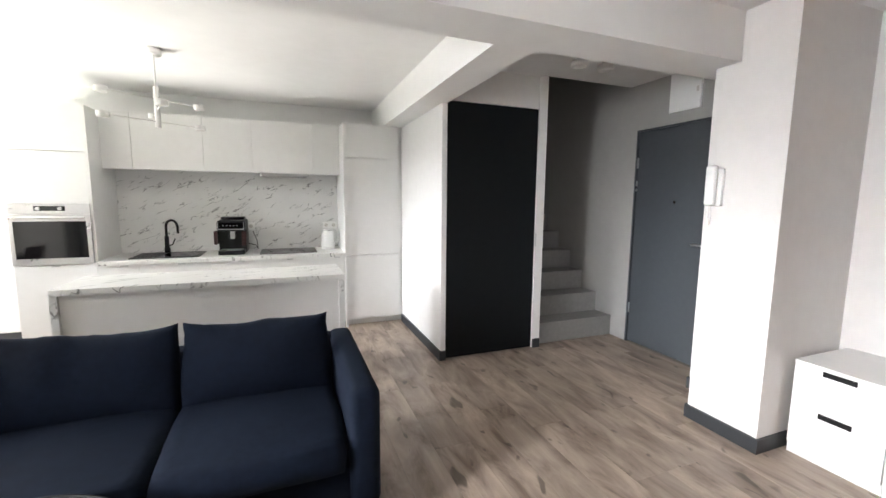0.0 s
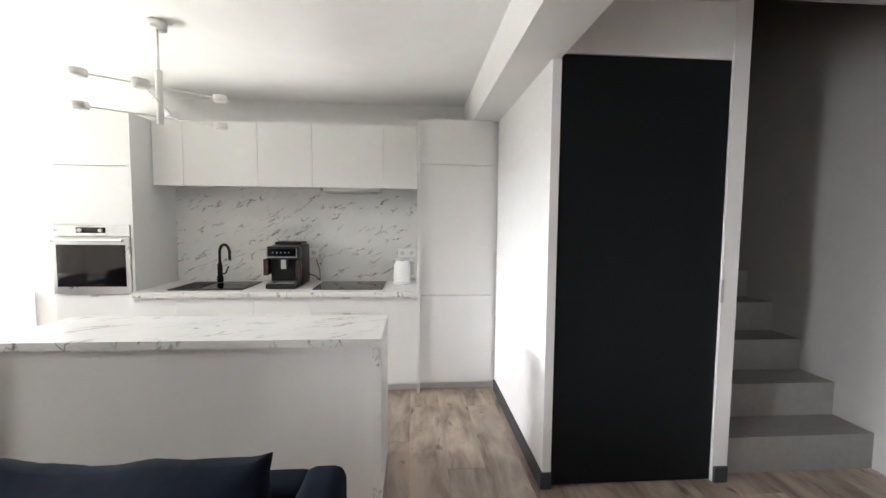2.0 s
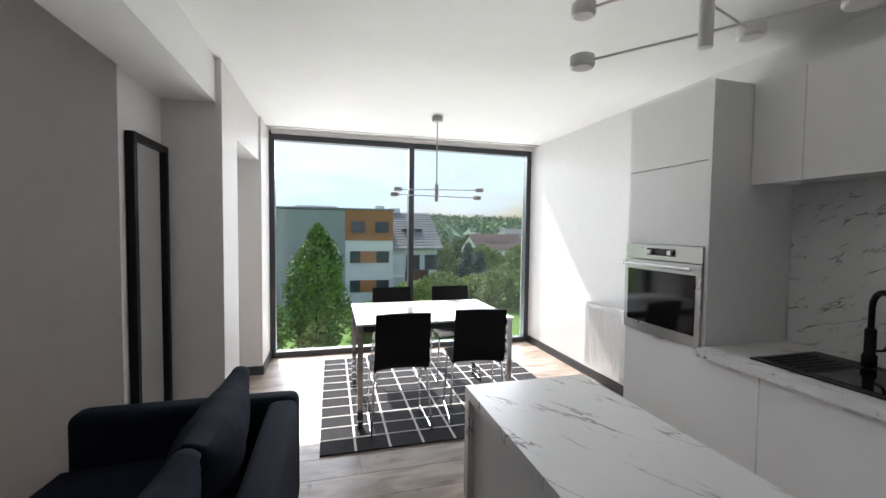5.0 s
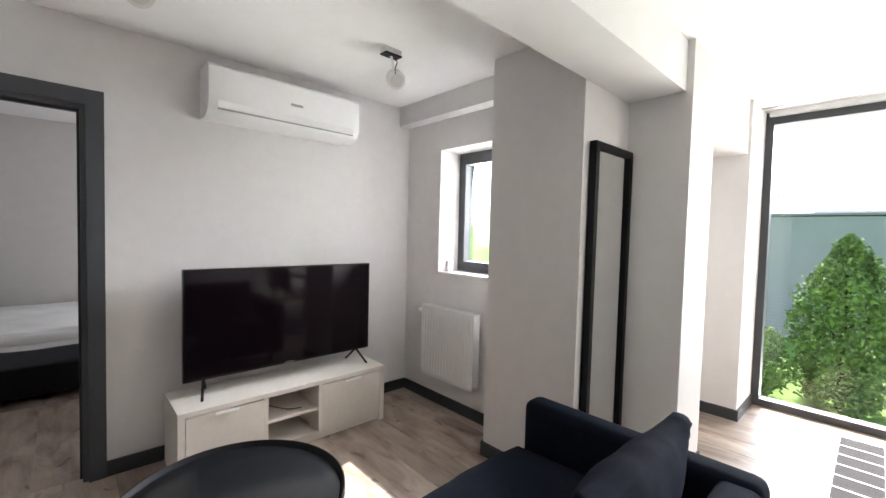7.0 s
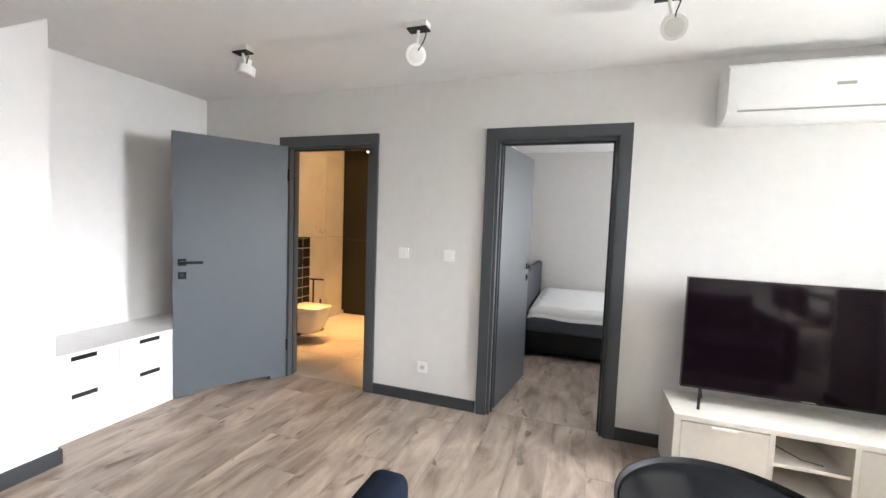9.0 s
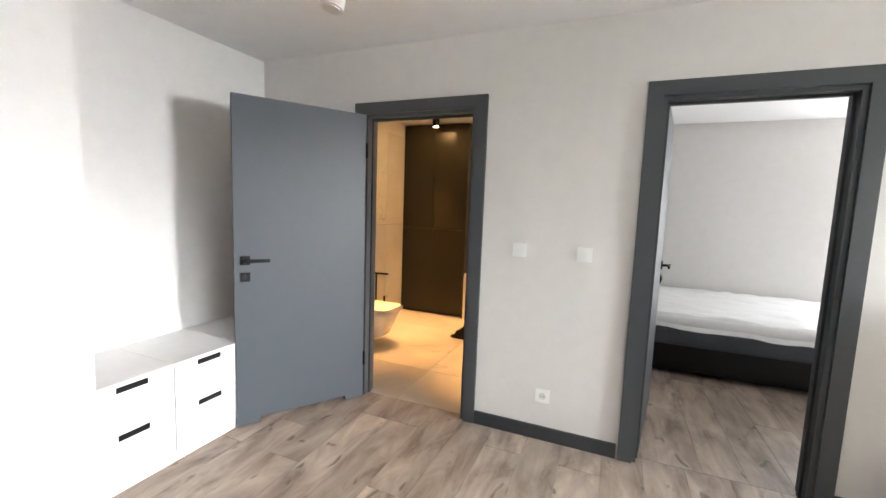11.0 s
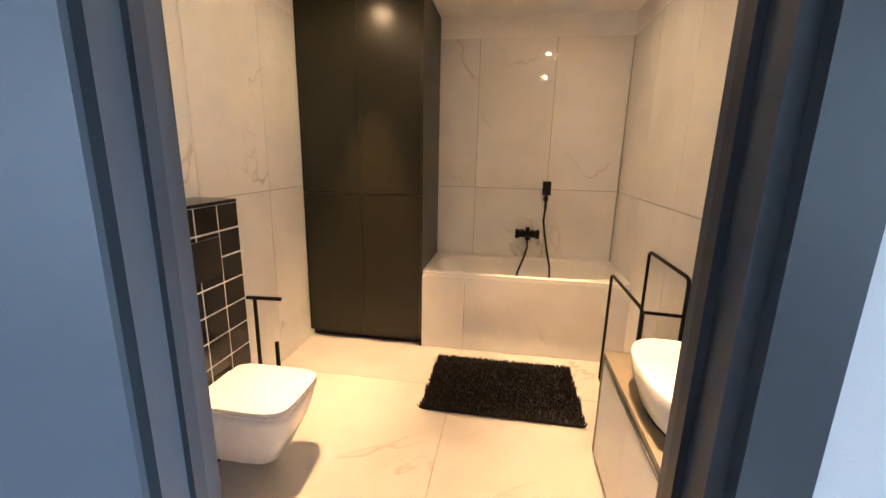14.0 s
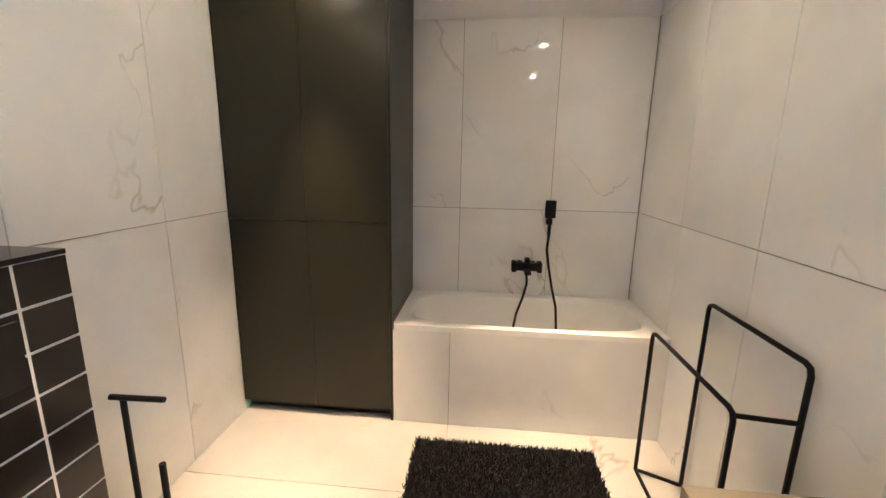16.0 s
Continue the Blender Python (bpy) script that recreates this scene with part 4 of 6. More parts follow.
# ---------- living room things ----------
def sofa():
    s = thing("sofa", (-0.15, 2.2, 0), "dark navy velvet sofa with loose cushions", "sofa")
    X0, X1 = -1.36, 1.03
    part("base", rounded(X0 + 0.02, X1 - 0.02, 1.80, 2.63, 0.10, 0.30, 0.03), NAVY, s)
    part("back_frame", rounded(X0 + 0.1, X1 - 0.1, 2.53, 2.66, 0.10, 0.62, 0.035), NAVY, s)
    part("armrest", rounded(X0, X0 + 0.13, 1.76, 2.66, 0.10, 0.63, 0.04), NAVY, s)
    part("armrest", rounded(X1 - 0.13, X1, 1.76, 2.66, 0.10, 0.63, 0.04), NAVY, s)
    w3 = (X1 - X0 - 0.27) / 3
    for i in range(3):
        a, b = X0 + 0.135 + w3 * i, X0 + 0.135 + w3 * (i + 1)
        part("seat_cushion", pillow(a + 0.003, b - 0.003, 1.74, 2.42, 0.29, 0.43, 0.022, 14, i + 1), NAVY, s, "stuffed navy seat cushion")
        bm = pillow(a + 0.006, b - 0.006, 2.27, 2.41, 0.41, 0.795, 0.038, 26, i + 5, 0.010, 0.5)
        bmesh.ops.rotate(bm, verts=bm.verts, cent=(0, 2.34, 0.42), matrix=Matrix.Rotation(radians(-14), 3, "X"))
        part("back_cushion", bm, NAVY, s, "creased navy back cushion")
    for x in (X0 + 0.1, X1 - 0.1):
        for y in (1.88, 2.56):
            part("leg", rod((x, y, 0), (x, y, 0.11), 0.018, r2=0.025), BLACKMETAL, s)


def coffee_table():
    c = (-0.10, 1.36, 0)
    t = thing("coffee_table", c, "round black tray coffee table with metal legs", "coffee table")
    part("top", lathe([(0.365, 0.425), (0.378, 0.43), (0.378, 0.462), (0.372, 0.462), (0.368, 0.44), (0.01, 0.44)], c, 56), BLACKMETAL, t, soft=True)
    part("glass_plate", lathe([(0.362, 0.4405), (0.364, 0.443), (0.36, 0.445), (0.01, 0.445)], c, 56), TABLEGLASS, t, "dark grey glass plate", soft=True)
    for k in range(4):
        a = math.pi / 4 + k * math.pi / 2
        part("leg", rod((c[0] + 0.30 * math.cos(a), c[1] + 0.30 * math.sin(a), 0), (c[0] + 0.33 * math.cos(a), c[1] + 0.33 * math.sin(a), 0.43), 0.010), BLACKMETAL, t)
    for a in (math.pi / 4, 3 * math.pi / 4):
        d = Vector((math.cos(a), math.sin(a), 0)) * 0.3
        part("stretcher", rod(Vector(c) - d + Vector((0, 0, 0.03)), Vector(c) + d + Vector((0, 0, 0.03)), 0.008), BLACKMETAL, t)


def tv_stand():
    s = thing("tv_stand", (-0.71, 0.22, 0), "pale ash low television stand with an open middle", "tv stand")
    X0, X1, Y0, Y1 = -1.40, -0.095, 0.02, 0.40
    part("top", bx((X0, X1, Y0, Y1, 0.378, 0.405)), STAND, s, bev=0.003)
    part("side", bx((X0, X0 + 0.035, Y0, Y1, 0, 0.377)), STAND, s, bev=0.002)
    part("side", bx((X1 - 0.035, X1, Y0, Y1, 0, 0.377)), STAND, s, bev=0.002)
    part("bottom", bx((X0 + 0.036, X1 - 0.036, Y0, Y1 - 0.02, 0.03, 0.06)), STAND, s)
    part("back", bx((X0 + 0.036, X1 - 0.036, Y0, Y0 + 0.01, 0.06, 0.377)), STAND, s)
    for x in (-0.90, -0.55):
        part("divider", bx((x - 0.012, x + 0.012, Y0 + 0.011, Y1 - 0.002, 0.061, 0.377)), STAND, s, bev=0.001)
    part("shelf", bx((-0.887, -0.563, Y0 + 0.011, Y1 - 0.02, 0.205, 0.223)), STAND, s, bev=0.001)
    part("plinth", bx((X0 + 0.036, X1 - 0.036, Y1 - 0.05, Y1 - 0.03, 0, 0.03)), STAND, s)
    for a, b in ((X0 + 0.038, -0.913), (-0.537, X1 - 0.038)):
        d = part("door", bx((a, b, Y1 - 0.02, Y1 - 0.002, 0.063, 0.37)), STAND, s, bev=0.002)
        m = (a + b) / 2
        part("pull", bx((m - 0.06, m + 0.06, Y1 - 0.003, Y1 + 0.012, 0.357, 0.368)), PLASTIC, d, "white pull lip", bev=0.002)
    part("cable", tube([(-0.60, 0.1, 0.24), (-0.66, 0.2, 0.228), (-0.72, 0.3, 0.228), (-0.80, 0.33, 0.228)], 0.003), BLACKPLASTIC, s)


def television():
    t = thing("television", (-0.77, 0.2, 0.405), "large flat black television standing on the stand", "television")
    part("housing", bx((-1.38, -0.155, 0.17, 0.205, 0.50, 1.15)), BLACKPLASTIC, t, bev=0.004)
    part("rear_housing", rounded(-1.15, -0.38, 0.12, 0.172, 0.52, 0.85, 0.02), BLACKPLASTIC, t)
    part("screen", bx((-1.372, -0.163, 0.204, 0.2065, 0.514, 1.142)), SCREEN, t)
    part("logo", bx((-0.80, -0.735, 0.2055, 0.207, 0.505, 0.511)), STEEL, t)
    for x, s in ((-1.28, 1), (-0.26, -1)):
        part("foot", tube([(x, 0.19, 0.505), (x - 0.03 * s, 0.30, 0.413)], 0.008), BLACKPLASTIC, t)
        part("foot", tube([(x, 0.19, 0.505), (x + 0.03 * s, 0.10, 0.413)], 0.008), BLACKPLASTIC, t)


def air_conditioner():
    a = thing("air_conditioner", (-0.77, 0, 2.04), "white wall-mounted split air conditioner", "air conditioner")
    outline = [(0.001, 2.35), (0.17, 2.35), (0.20, 2.33), (0.205, 2.12), (0.18, 2.075), (0.12, 2.045), (0.001, 2.045)]
    bm = bmesh.new()
    ends = [[bm.verts.new((x, y, z)) for y, z in outline] for x in (-1.27, -0.28)]
    for i in range(len(outline)):
        j = (i + 1) % len(outline)
        bm.faces.new((ends[0][i], ends[0][j], ends[1][j], ends[1][i]))
    bm.faces.new(ends[0][::-1]); bm.faces.new(ends[1])
    bmesh.ops.recalc_face_normals(bm, faces=bm.faces)
    part("body", bm, PLASTIC, a, bev=0.008)
    part("flap", bx((-1.22, -0.33, 0.200, 0.208, 2.095, 2.135)), PLASTIC, a, bev=0.002)
    part("outlet", bx((-1.22, -0.33, 0.198, 0.2063, 2.084, 2.092)), LAMPGREY, a)
    part("logo", bx((-0.84, -0.76, 0.204, 0.2075, 2.20, 2.215)), LAMPGREY, a)


def ceiling_spot(x, y, zc, face, lean, group="ceiling spot lamps"):
    """A round adjustable spot on a small box mount; face is the way the disc looks."""
    s = thing("ceiling_spot", (x, y, zc), "small white adjustable ceiling spot lamp", "lamp", group)
    part("mount", bx((x - 0.055, x + 0.055, y - 0.03, y + 0.03, zc - 0.03, zc)), LAMPWHITE, s, bev=0.003)
    part("mount_edge", bx((x - 0.056, x + 0.056, y - 0.031, y + 0.031, zc - 0.038, zc - 0.03)), BLACKPLASTIC, s)
    c, d = Vector((x + lean[0], y + lean[1], zc - 0.135)), Vector(face).normalized()
    part("arm", rod((x, y, zc - 0.035), c, 0.008), LAMPWHITE, s)
    part("cable", tube([(x - 0.03, y, zc - 0.035), (x - 0.045, y, zc - 0.06), (x - 0.03, y, zc - 0.10), c], 0.003), BLACKPLASTIC, s)
    hd = part("head", rod(c - d * 0.03, c + d * 0.022, 0.055, 28, r2=0.055), LAMPWHITE, s, soft=True)
    part("neck", rod(c - d * 0.075, c - d * 0.028, 0.024, 20), LAMPWHITE, s, soft=True)
    part("lens", rod(c + d * 0.021, c + d * 0.0245, 0.04, 24), LIGHTGROUT, hd)

ceiling_spot(-1.08, 0.86, H, (0.2, 0.75, -0.55), (-0.08, -0.06)); ceiling_spot(0.14, 0.86, H, (0.1, 0.8, -0.5), (-0.035, -0.06))
ceiling_spot(1.32, 0.86, H, (-0.45, 0.7, -0.4), (0.04, -0.06)); ceiling_spot(2.51, 0.86, H, (0.1, 0.15, -0.95), (0.01, -0.035))

def hall_lamp():
    s = thing("hall_spot_bar", (2.75, 2.62, 2.5), "black bar with two white spots under the hall ceiling", "lamp")
    part("bar", bx((2.58, 2.93, 2.606, 2.634, 2.462, 2.4995)), BLACKMETAL, s, bev=0.002)
    for x in (2.64, 2.87):
        part("arm", rod((x, 2.62, 2.47), (x, 2.62, 2.41), 0.01), LAMPWHITE, s)
        part("neck", rod((x, 2.62, 2.42), (x, 2.62, 2.375), 0.024, 20), LAMPWHITE, s, soft=True)
        part("head", lathe([(0.03, 0.045), (0.055, 0.035), (0.06, 0.0), (0.045, 0.0), (0.045, 0.012), (0.01, 0.012)][::-1], (x, 2.62, 2.335), 28), LAMPWHITE, s, soft=True)


def pendant(c, drop, tube_len, rods, metal, label):
    """A stem with a tube from which thin rods carry small round heads."""
    p = thing("pendant_lamp", (c[0], c[1], H), label, "lamp")
    part("canopy", lathe([(0.048, -0.045), (0.05, -0.04), (0.05, -0.001)], (c[0], c[1], H), 28), metal, p, soft=True)
    part("stem", rod((c[0], c[1], H - 0.04), (c[0], c[1], H - drop), 0.006), metal, p)
    part("body", rod((c[0], c[1], H - drop), (c[0], c[1], H - drop - tube_len), 0.018, 20), metal, p, soft=True)
    for z, ang, l1, l2 in rods:
        d = Vector((math.cos(radians(ang)), math.sin(radians(ang)), 0))
        o = Vector((c[0], c[1], z))
        part("rod", rod(o - d * l1, o + d * l2, 0.0045, 8), metal, p)
        for q in (o - d * l1, o + d * l2):
            h = part("head", lathe([(0.036, -0.018), (0.038, -0.014), (0.038, 0.016), (0.034, 0.018)], q, 24), metal, p, soft=True)
            part("diffuser", lathe([(0.03, -0.0195), (0.03, -0.018)], q, 20), LIGHTGROUT, h)

pendant((-0.16, 3.78), 0.26, 0.29, [(2.11, 38, 0.33, 0.30), (1.95, 38, 0.33, 0.30), (2.03, -72, 0.28, 0.33)], LAMPWHITE, "white metal branched pendant lamp over the island")
pendant((-2.95, 3.755), 0.62, 0.16, [(1.79, 76, 0.36, 0.40), (1.73, 96, 0.40, 0.42)], LAMPGREY, "grey metal branched pendant lamp over the table")


def standing_mirror():
    m = thing("standing_mirror", (-1.88, 1.86, 0), "tall narrow mirror in a black frame against the wall", "mirror")
    x0, x1, z1, w = -2.10, -1.655, 1.89, 0.035
    part("frame", bx((x0, x0 + w, 1.82, 1.86, 0, z1), (x1 - w, x1, 1.82, 1.86, 0, z1), (x0 + w, x1 - w, 1.82, 1.86, 0, w), (x0 + w, x1 - w, 1.82, 1.86, z1 - w, z1)), BLACKMETAL, m, bev=0.003)
    part("glass", bx((x0 + w, x1 - w, 1.825, 1.842, w, z1 - w)), MIRROR, m)


def chest(y0, y1):
    c = thing("drawer_chest", (3.56, (y0 + y1) / 2, 0), "low white chest of drawers with black slot grips", "chest", "hall drawer chests")
    part("carcass", bx((3.32, 3.805, y0, y1, 0.06, 0.53)), CABWHITE, c)
    part("top", bx((3.30, 3.808, y0, y1, 0.531, 0.545)), CABWHITE, c, bev=0.003)
    part("plinth", bx((3.315, 3.8, y0, y1, 0, 0.06)), CABWHITE, c)
    for z0, z1 in ((0.062, 0.295), (0.298, 0.529)):
        d = part("drawer", bx((3.302, 3.320, y0 + 0.002, y1 - 0.002, z0, z1)), CABWHITE, c, bev=0.0015)
        m = (y0 + y1) / 2
        part("grip_slot", bx((3.2995, 3.3025, m - 0.07, m + 0.07, z1 - 0.034, z1 - 0.006)), BLACKPLASTIC, d, "black grip slot")

for k in range(3):
    chest(1.10 - 0.40 * k + 0.001, 1.50 - 0.40 * k - 0.001)


def intercom():
    c = thing("intercom", (3.1, 1.9, 1.38), "white wall intercom handset", "intercom")
    part("cradle", rounded(3.085, 3.11, 1.85, 1.95, 1.38, 1.60, 0.006), PLASTIC, c)
    part("handset", rounded(3.045, 3.083, 1.87, 1.93, 1.385, 1.62, 0.014), PLASTIC, c)
    part("coil_cable", tube([(3.065, 1.9, 1.386), (3.07, 1.895, 1.32), (3.08, 1.905, 1.27), (3.09, 1.925, 1.32), (3.095, 1.93, 1.385)], 0.005), PLASTIC, c)

fuse = thing("fuse_box", (3.86, 2.755, 2.17), "white flat fuse box cover over the entrance door", "fuse box")
part("cover", bx((3.842, 3.859, 2.61, 2.90, 2.17, 2.495)), PLASTIC, fuse, bev=0.003)
part("catch", bx((3.838, 3.843, 2.63, 2.65, 2.30, 2.34)), LIGHTGROUT, fuse)

sofa(); coffee_table(); tv_stand(); television(); air_conditioner(); hall_lamp(); standing_mirror(); intercom()
box_s = thing("window_sensor", (-1.97, 0.47, 1.084), "small white device standing on the window sill", "device")
part("body", rounded(-2.0, -1.95, 0.45, 0.49, 1.084, 1.17, 0.006), PLASTIC, box_s)
part("button", rod((-1.95, 0.47, 1.14), (-1.945, 0.47, 1.14), 0.008), LIGHTGROUT, box_s)

# ---------- dining ----------
def dining_table():
    t = thing("dining_table", (-2.53, 3.57, 0), "white glass dining table with chrome legs", "table")
    X0, X1, Y0, Y1 = -2.95, -2.11, 2.98, 4.16
    part("tabletop", bx((X0, X1, Y0, 3.568, 0.737, 0.752), (X0, X1, 3.572, Y1, 0.737, 0.752)), TABLEWHITE, t, bev=0.002)
    part("apron", bx((X0 + 0.02, X1 - 0.02, Y0 + 0.02, Y0 + 0.04, 0.69, 0.736), (X0 + 0.02, X1 - 0.02, Y1 - 0.04, Y1 - 0.02, 0.69, 0.736), (X0 + 0.02, X0 + 0.04, Y0 + 0.04, Y1 - 0.04, 0.69, 0.736), (X1 - 0.04, X1 - 0.02, Y0 + 0.04, Y1 - 0.04, 0.69, 0.736)), DARKTRIM, t)
    for x in (X0 + 0.005, X1 - 0.045):
        for y in (Y0 + 0.005, Y1 - 0.045):
            l = part("leg", bx((x, x + 0.04, y, y + 0.04, 0.02, 0.736)), CHROME, t, bev=0.004)
            part("foot", rod((x + 0.02, y + 0.02, 0.012), (x + 0.02, y + 0.02, 0.022), 0.018), BLACKPLASTIC, l)


def chair():
    """Facing local +x; origin on the floor."""
    c = thing("dining_chair", (0, 0, 0), "black leatherette dining chair on a thin chrome frame", "chair", "chairs round the table")
    def shell(pts, w, thick, taper):
        bm = bmesh.new()
        rows = []
        for i, (x, z) in enumerate(pts):
            dx, dz = (pts[min(i + 1, len(pts) - 1)][0] - pts[max(i - 1, 0)][0], pts[min(i + 1, len(pts) - 1)][1] - pts[max(i - 1, 0)][1])
            l = math.hypot(dx, dz); nx, nz = -dz / l, dx / l
            row = []
            for s in (-1, 1):
                for j in range(7):
                    v = -1 + j / 3
                    cup = 0.012 * v * v
                    o = s * thick / 2 + cup
                    row.append(bm.verts.new((x + nx * o, v * w * (1 - taper * i / len(pts)) / 2, z + nz * o)))
            rows.append(row)
        for a, b in zip(rows, rows[1:]):
            for j in range(6):
                bm.faces.new((a[j], a[j + 1], b[j + 1], b[j]))
                bm.faces.new((a[7 + j + 1], a[7 + j], b[7 + j], b[7 + j + 1]))
            bm.faces.new((a[0], b[0], b[7], a[7])); bm.faces.new((a[6], a[13], b[13], b[6]))
        for r in (rows[0], rows[-1]):
            for j in range(6):
                bm.faces.new((r[j], r[j + 1], r[7 + j + 1], r[7 + j]))
        bmesh.ops.recalc_face_normals(bm, faces=bm.faces)
        return bm
    part("seat", shell([(0.40, 0.445), (0.37, 0.462), (0.30, 0.465), (0.20, 0.455), (0.10, 0.452), (0.045, 0.462)], 0.40, 0.018, 0.06), LEATHER, c, soft=True)
    part("backrest", shell([(0.043, 0.464), (0.022, 0.49), (0.008, 0.54), (0.0, 0.62), (-0.012, 0.72), (-0.03, 0.80), (-0.04, 0.852)], 0.385, 0.018, 0.04), LEATHER, c, soft=True)
    for s in (-1, 1):
        part("leg", tube([(0.30, s * 0.15, 0.448), (0.345, s * 0.185, 0.43), (0.37, s * 0.205, 0.015)], 0.008), CHROME, c, soft=True)
        part("leg", tube([(0.12, s * 0.15, 0.44), (0.06, s * 0.185, 0.42), (-0.02, s * 0.21, 0.015)], 0.008), CHROME, c, soft=True)
        part("runner", rod((-0.02, s * 0.21, 0.021), (0.37, s * 0.205, 0.021), 0.008), CHROME, c)
    part("cross_bar", rod((0.30, -0.15, 0.44), (0.30, 0.15, 0.44), 0.008), CHROME, c)
    part("cross_bar", rod((0.12, -0.15, 0.436), (0.12, 0.15, 0.436), 0.008), CHROME, c)
    return c

first = chair()
first.matrix_basis = pose(-1.99, 3.28, 0.0, 0, 0, 180)
copy_thing(first, pose(-2.02, 3.85, 0.0, 0, 0, 172))
copy_thing(first, pose(-3.17, 3.38, 0.0, 0, 0, 2))
copy_thing(first, pose(-3.17, 3.97, 0.0, 0, 0, -3))
dining_table()


def rug():
    X0, X1, Y0, Y1 = -3.74, -1.83, 2.74, 4.72
    r = thing("dining_rug", ((X0 + X1) / 2, (Y0 + Y1) / 2, 0), "black flat-woven rug with a thin white grid", "rug")
    part("weave", bx((X0, X1, Y0, Y1, 0.0, 0.010)), RUGBLACK, r, bev=0.002)
    n = 9
    for i in range(1, n):
        y = Y0 + (Y1 - Y0) * i / n
        part("grid_line", bx((X0, X1, y - 0.008, y + 0.008, 0.010, 0.0112)), RUGLINE, r)
    m = 11
    for i in range(1, m):
        x = X0 + (X1 - X0) * i / m
        part("grid_line", bx((x - 0.006, x + 0.006, Y0, Y1, 0.010, 0.0124)), RUGLINE, r)

rug()

# ---------- bedroom ----------
def bed():
    b = thing("bed", (-0.3, -2.3, 0), "box-spring bed with a dark base and rumpled white sheet", "bed")
    part("base", rounded(-1.2, 0.98, -3.07, -1.52, 0.05, 0.30, 0.02), BLACKMETAL, b, "black bed base")
    part("skirt", rounded(-1.2, 0.98, -3.07, -1.50, 0.28, 0.43, 0.03), BEDGREY, b)
    bm = bmesh.new()
    bmesh.ops.create_grid(bm, x_segments=60, y_segments=44, size=1, matrix=Matrix.Translation((-0.12, -2.285, 0.54)) @ Matrix.Diagonal((1.09, 0.785, 1, 1)))
    for v in bm.verts:
        e = max(abs(v.co.x + 0.12) / 1.09, abs(v.co.y + 2.285) / 0.785)
        p = v.co * 5
        v.co.z += 0.02 * noise.noise(p) + 0.034 * abs(noise.noise(Vector((p.x * 0.8 + p.y * 1.6, p.y * 0.5, 3)))) - (0.12 * max(0.0, e - 0.93) / 0.07)
    part("sheet", bm, BEDSHEET, b, soft=True)
    part("mattress", rounded(-1.19, 0.96, -3.06, -1.515, 0.42, 0.535, 0.05), BEDSHEET, b)
    part("headboard", rounded(0.985, 1.06, -3.08, -1.49, 0.0, 0.92, 0.02), BEDGREY, b)

bed()

# ---------- bathroom ----------
wr = thing("bathroom_wardrobe", (3.37, -2.6, 0), "tall dark olive bathroom wardrobe with flat fronts", "wardrobe")
part("carcass", bx((2.945, 3.806, -2.925, -2.31, 0.06, 2.415)), OLIVE, wr)
part("side_panel", bx((2.93, 2.944, -2.925, -2.285, 0.0, 2.415)), OLIVE, wr, bev=0.001)
part("plinth", bx((2.945, 3.806, -2.36, -2.345, 0, 0.06)), OLIVE, wr)
for a, b in ((2.946, 3.374), (3.377, 3.805)):
    part("door", bx((a, b, -2.309, -2.287, 0.062, 1.115)), OLIVE, wr, bev=0.0012)
    part("door", bx((a, b, -2.309, -2.287, 1.119, 2.413)), OLIVE, wr, bev=0.0012)


def bathtub():
    t = thing("bathtub", (2.21, -2.6, 0), "white built-in bathtub behind a marble tile panel", "bathtub")
    X0, X1, Y0, Y1, Z = 1.502, 2.928, -2.93, -2.285, 0.578
    bm = bmesh.new()
    n = 48
    def ring(cx, cy, a, b, z, e):
        out = []
        for k in range(n):
            th = k * math.tau / n
            c, s = math.cos(th), math.sin(th)
            out.append(bm.verts.new((cx + a * math.copysign(abs(c) ** e, c), cy + b * math.copysign(abs(s) ** e, s), z)))
        return out
    cx, cy = (X0 + X1) / 2, (Y0 + Y1) / 2
    a, b = (X1 - X0) / 2, (Y1 - Y0) / 2
    rings = [ring(cx, cy, a, b, Z - 0.03, 0.05), ring(cx, cy, a, b, Z, 0.05), ring(cx, cy, a - 0.055, b - 0.05, Z, 0.5), ring(cx, cy, a - 0.07, b - 0.065, Z - 0.012, 0.5),
             ring(cx, cy, a - 0.12, b - 0.09, Z - 0.25, 0.55), ring(cx, cy, a - 0.20, b - 0.14, Z - 0.39, 0.6), ring(cx, cy, a - 0.35, b - 0.24, Z - 0.41, 0.7)]
    for p, q in zip(rings, rings[1:]):
        for k in range(n):
            bm.faces.new((p[k], p[(k + 1) % n], q[(k + 1) % n], q[k]))
    bm.faces.new(rings[-1])
    bmesh.ops.recalc_face_normals(bm, faces=bm.faces)
    part("shell", bm, ACRYLIC, t, soft=True)
    part("support", bx((X0, X1, Y1 - 0.03, Y1 - 0.012, 0, Z - 0.031)), GROUT, t)
    for p, q in ((1.505, 2.618), (2.621, 2.927)):
        part("panel_tile", bx((p, q, Y1 - 0.012, Y1, 0.003, Z - 0.03)), BTILE, t, bev=0.001)

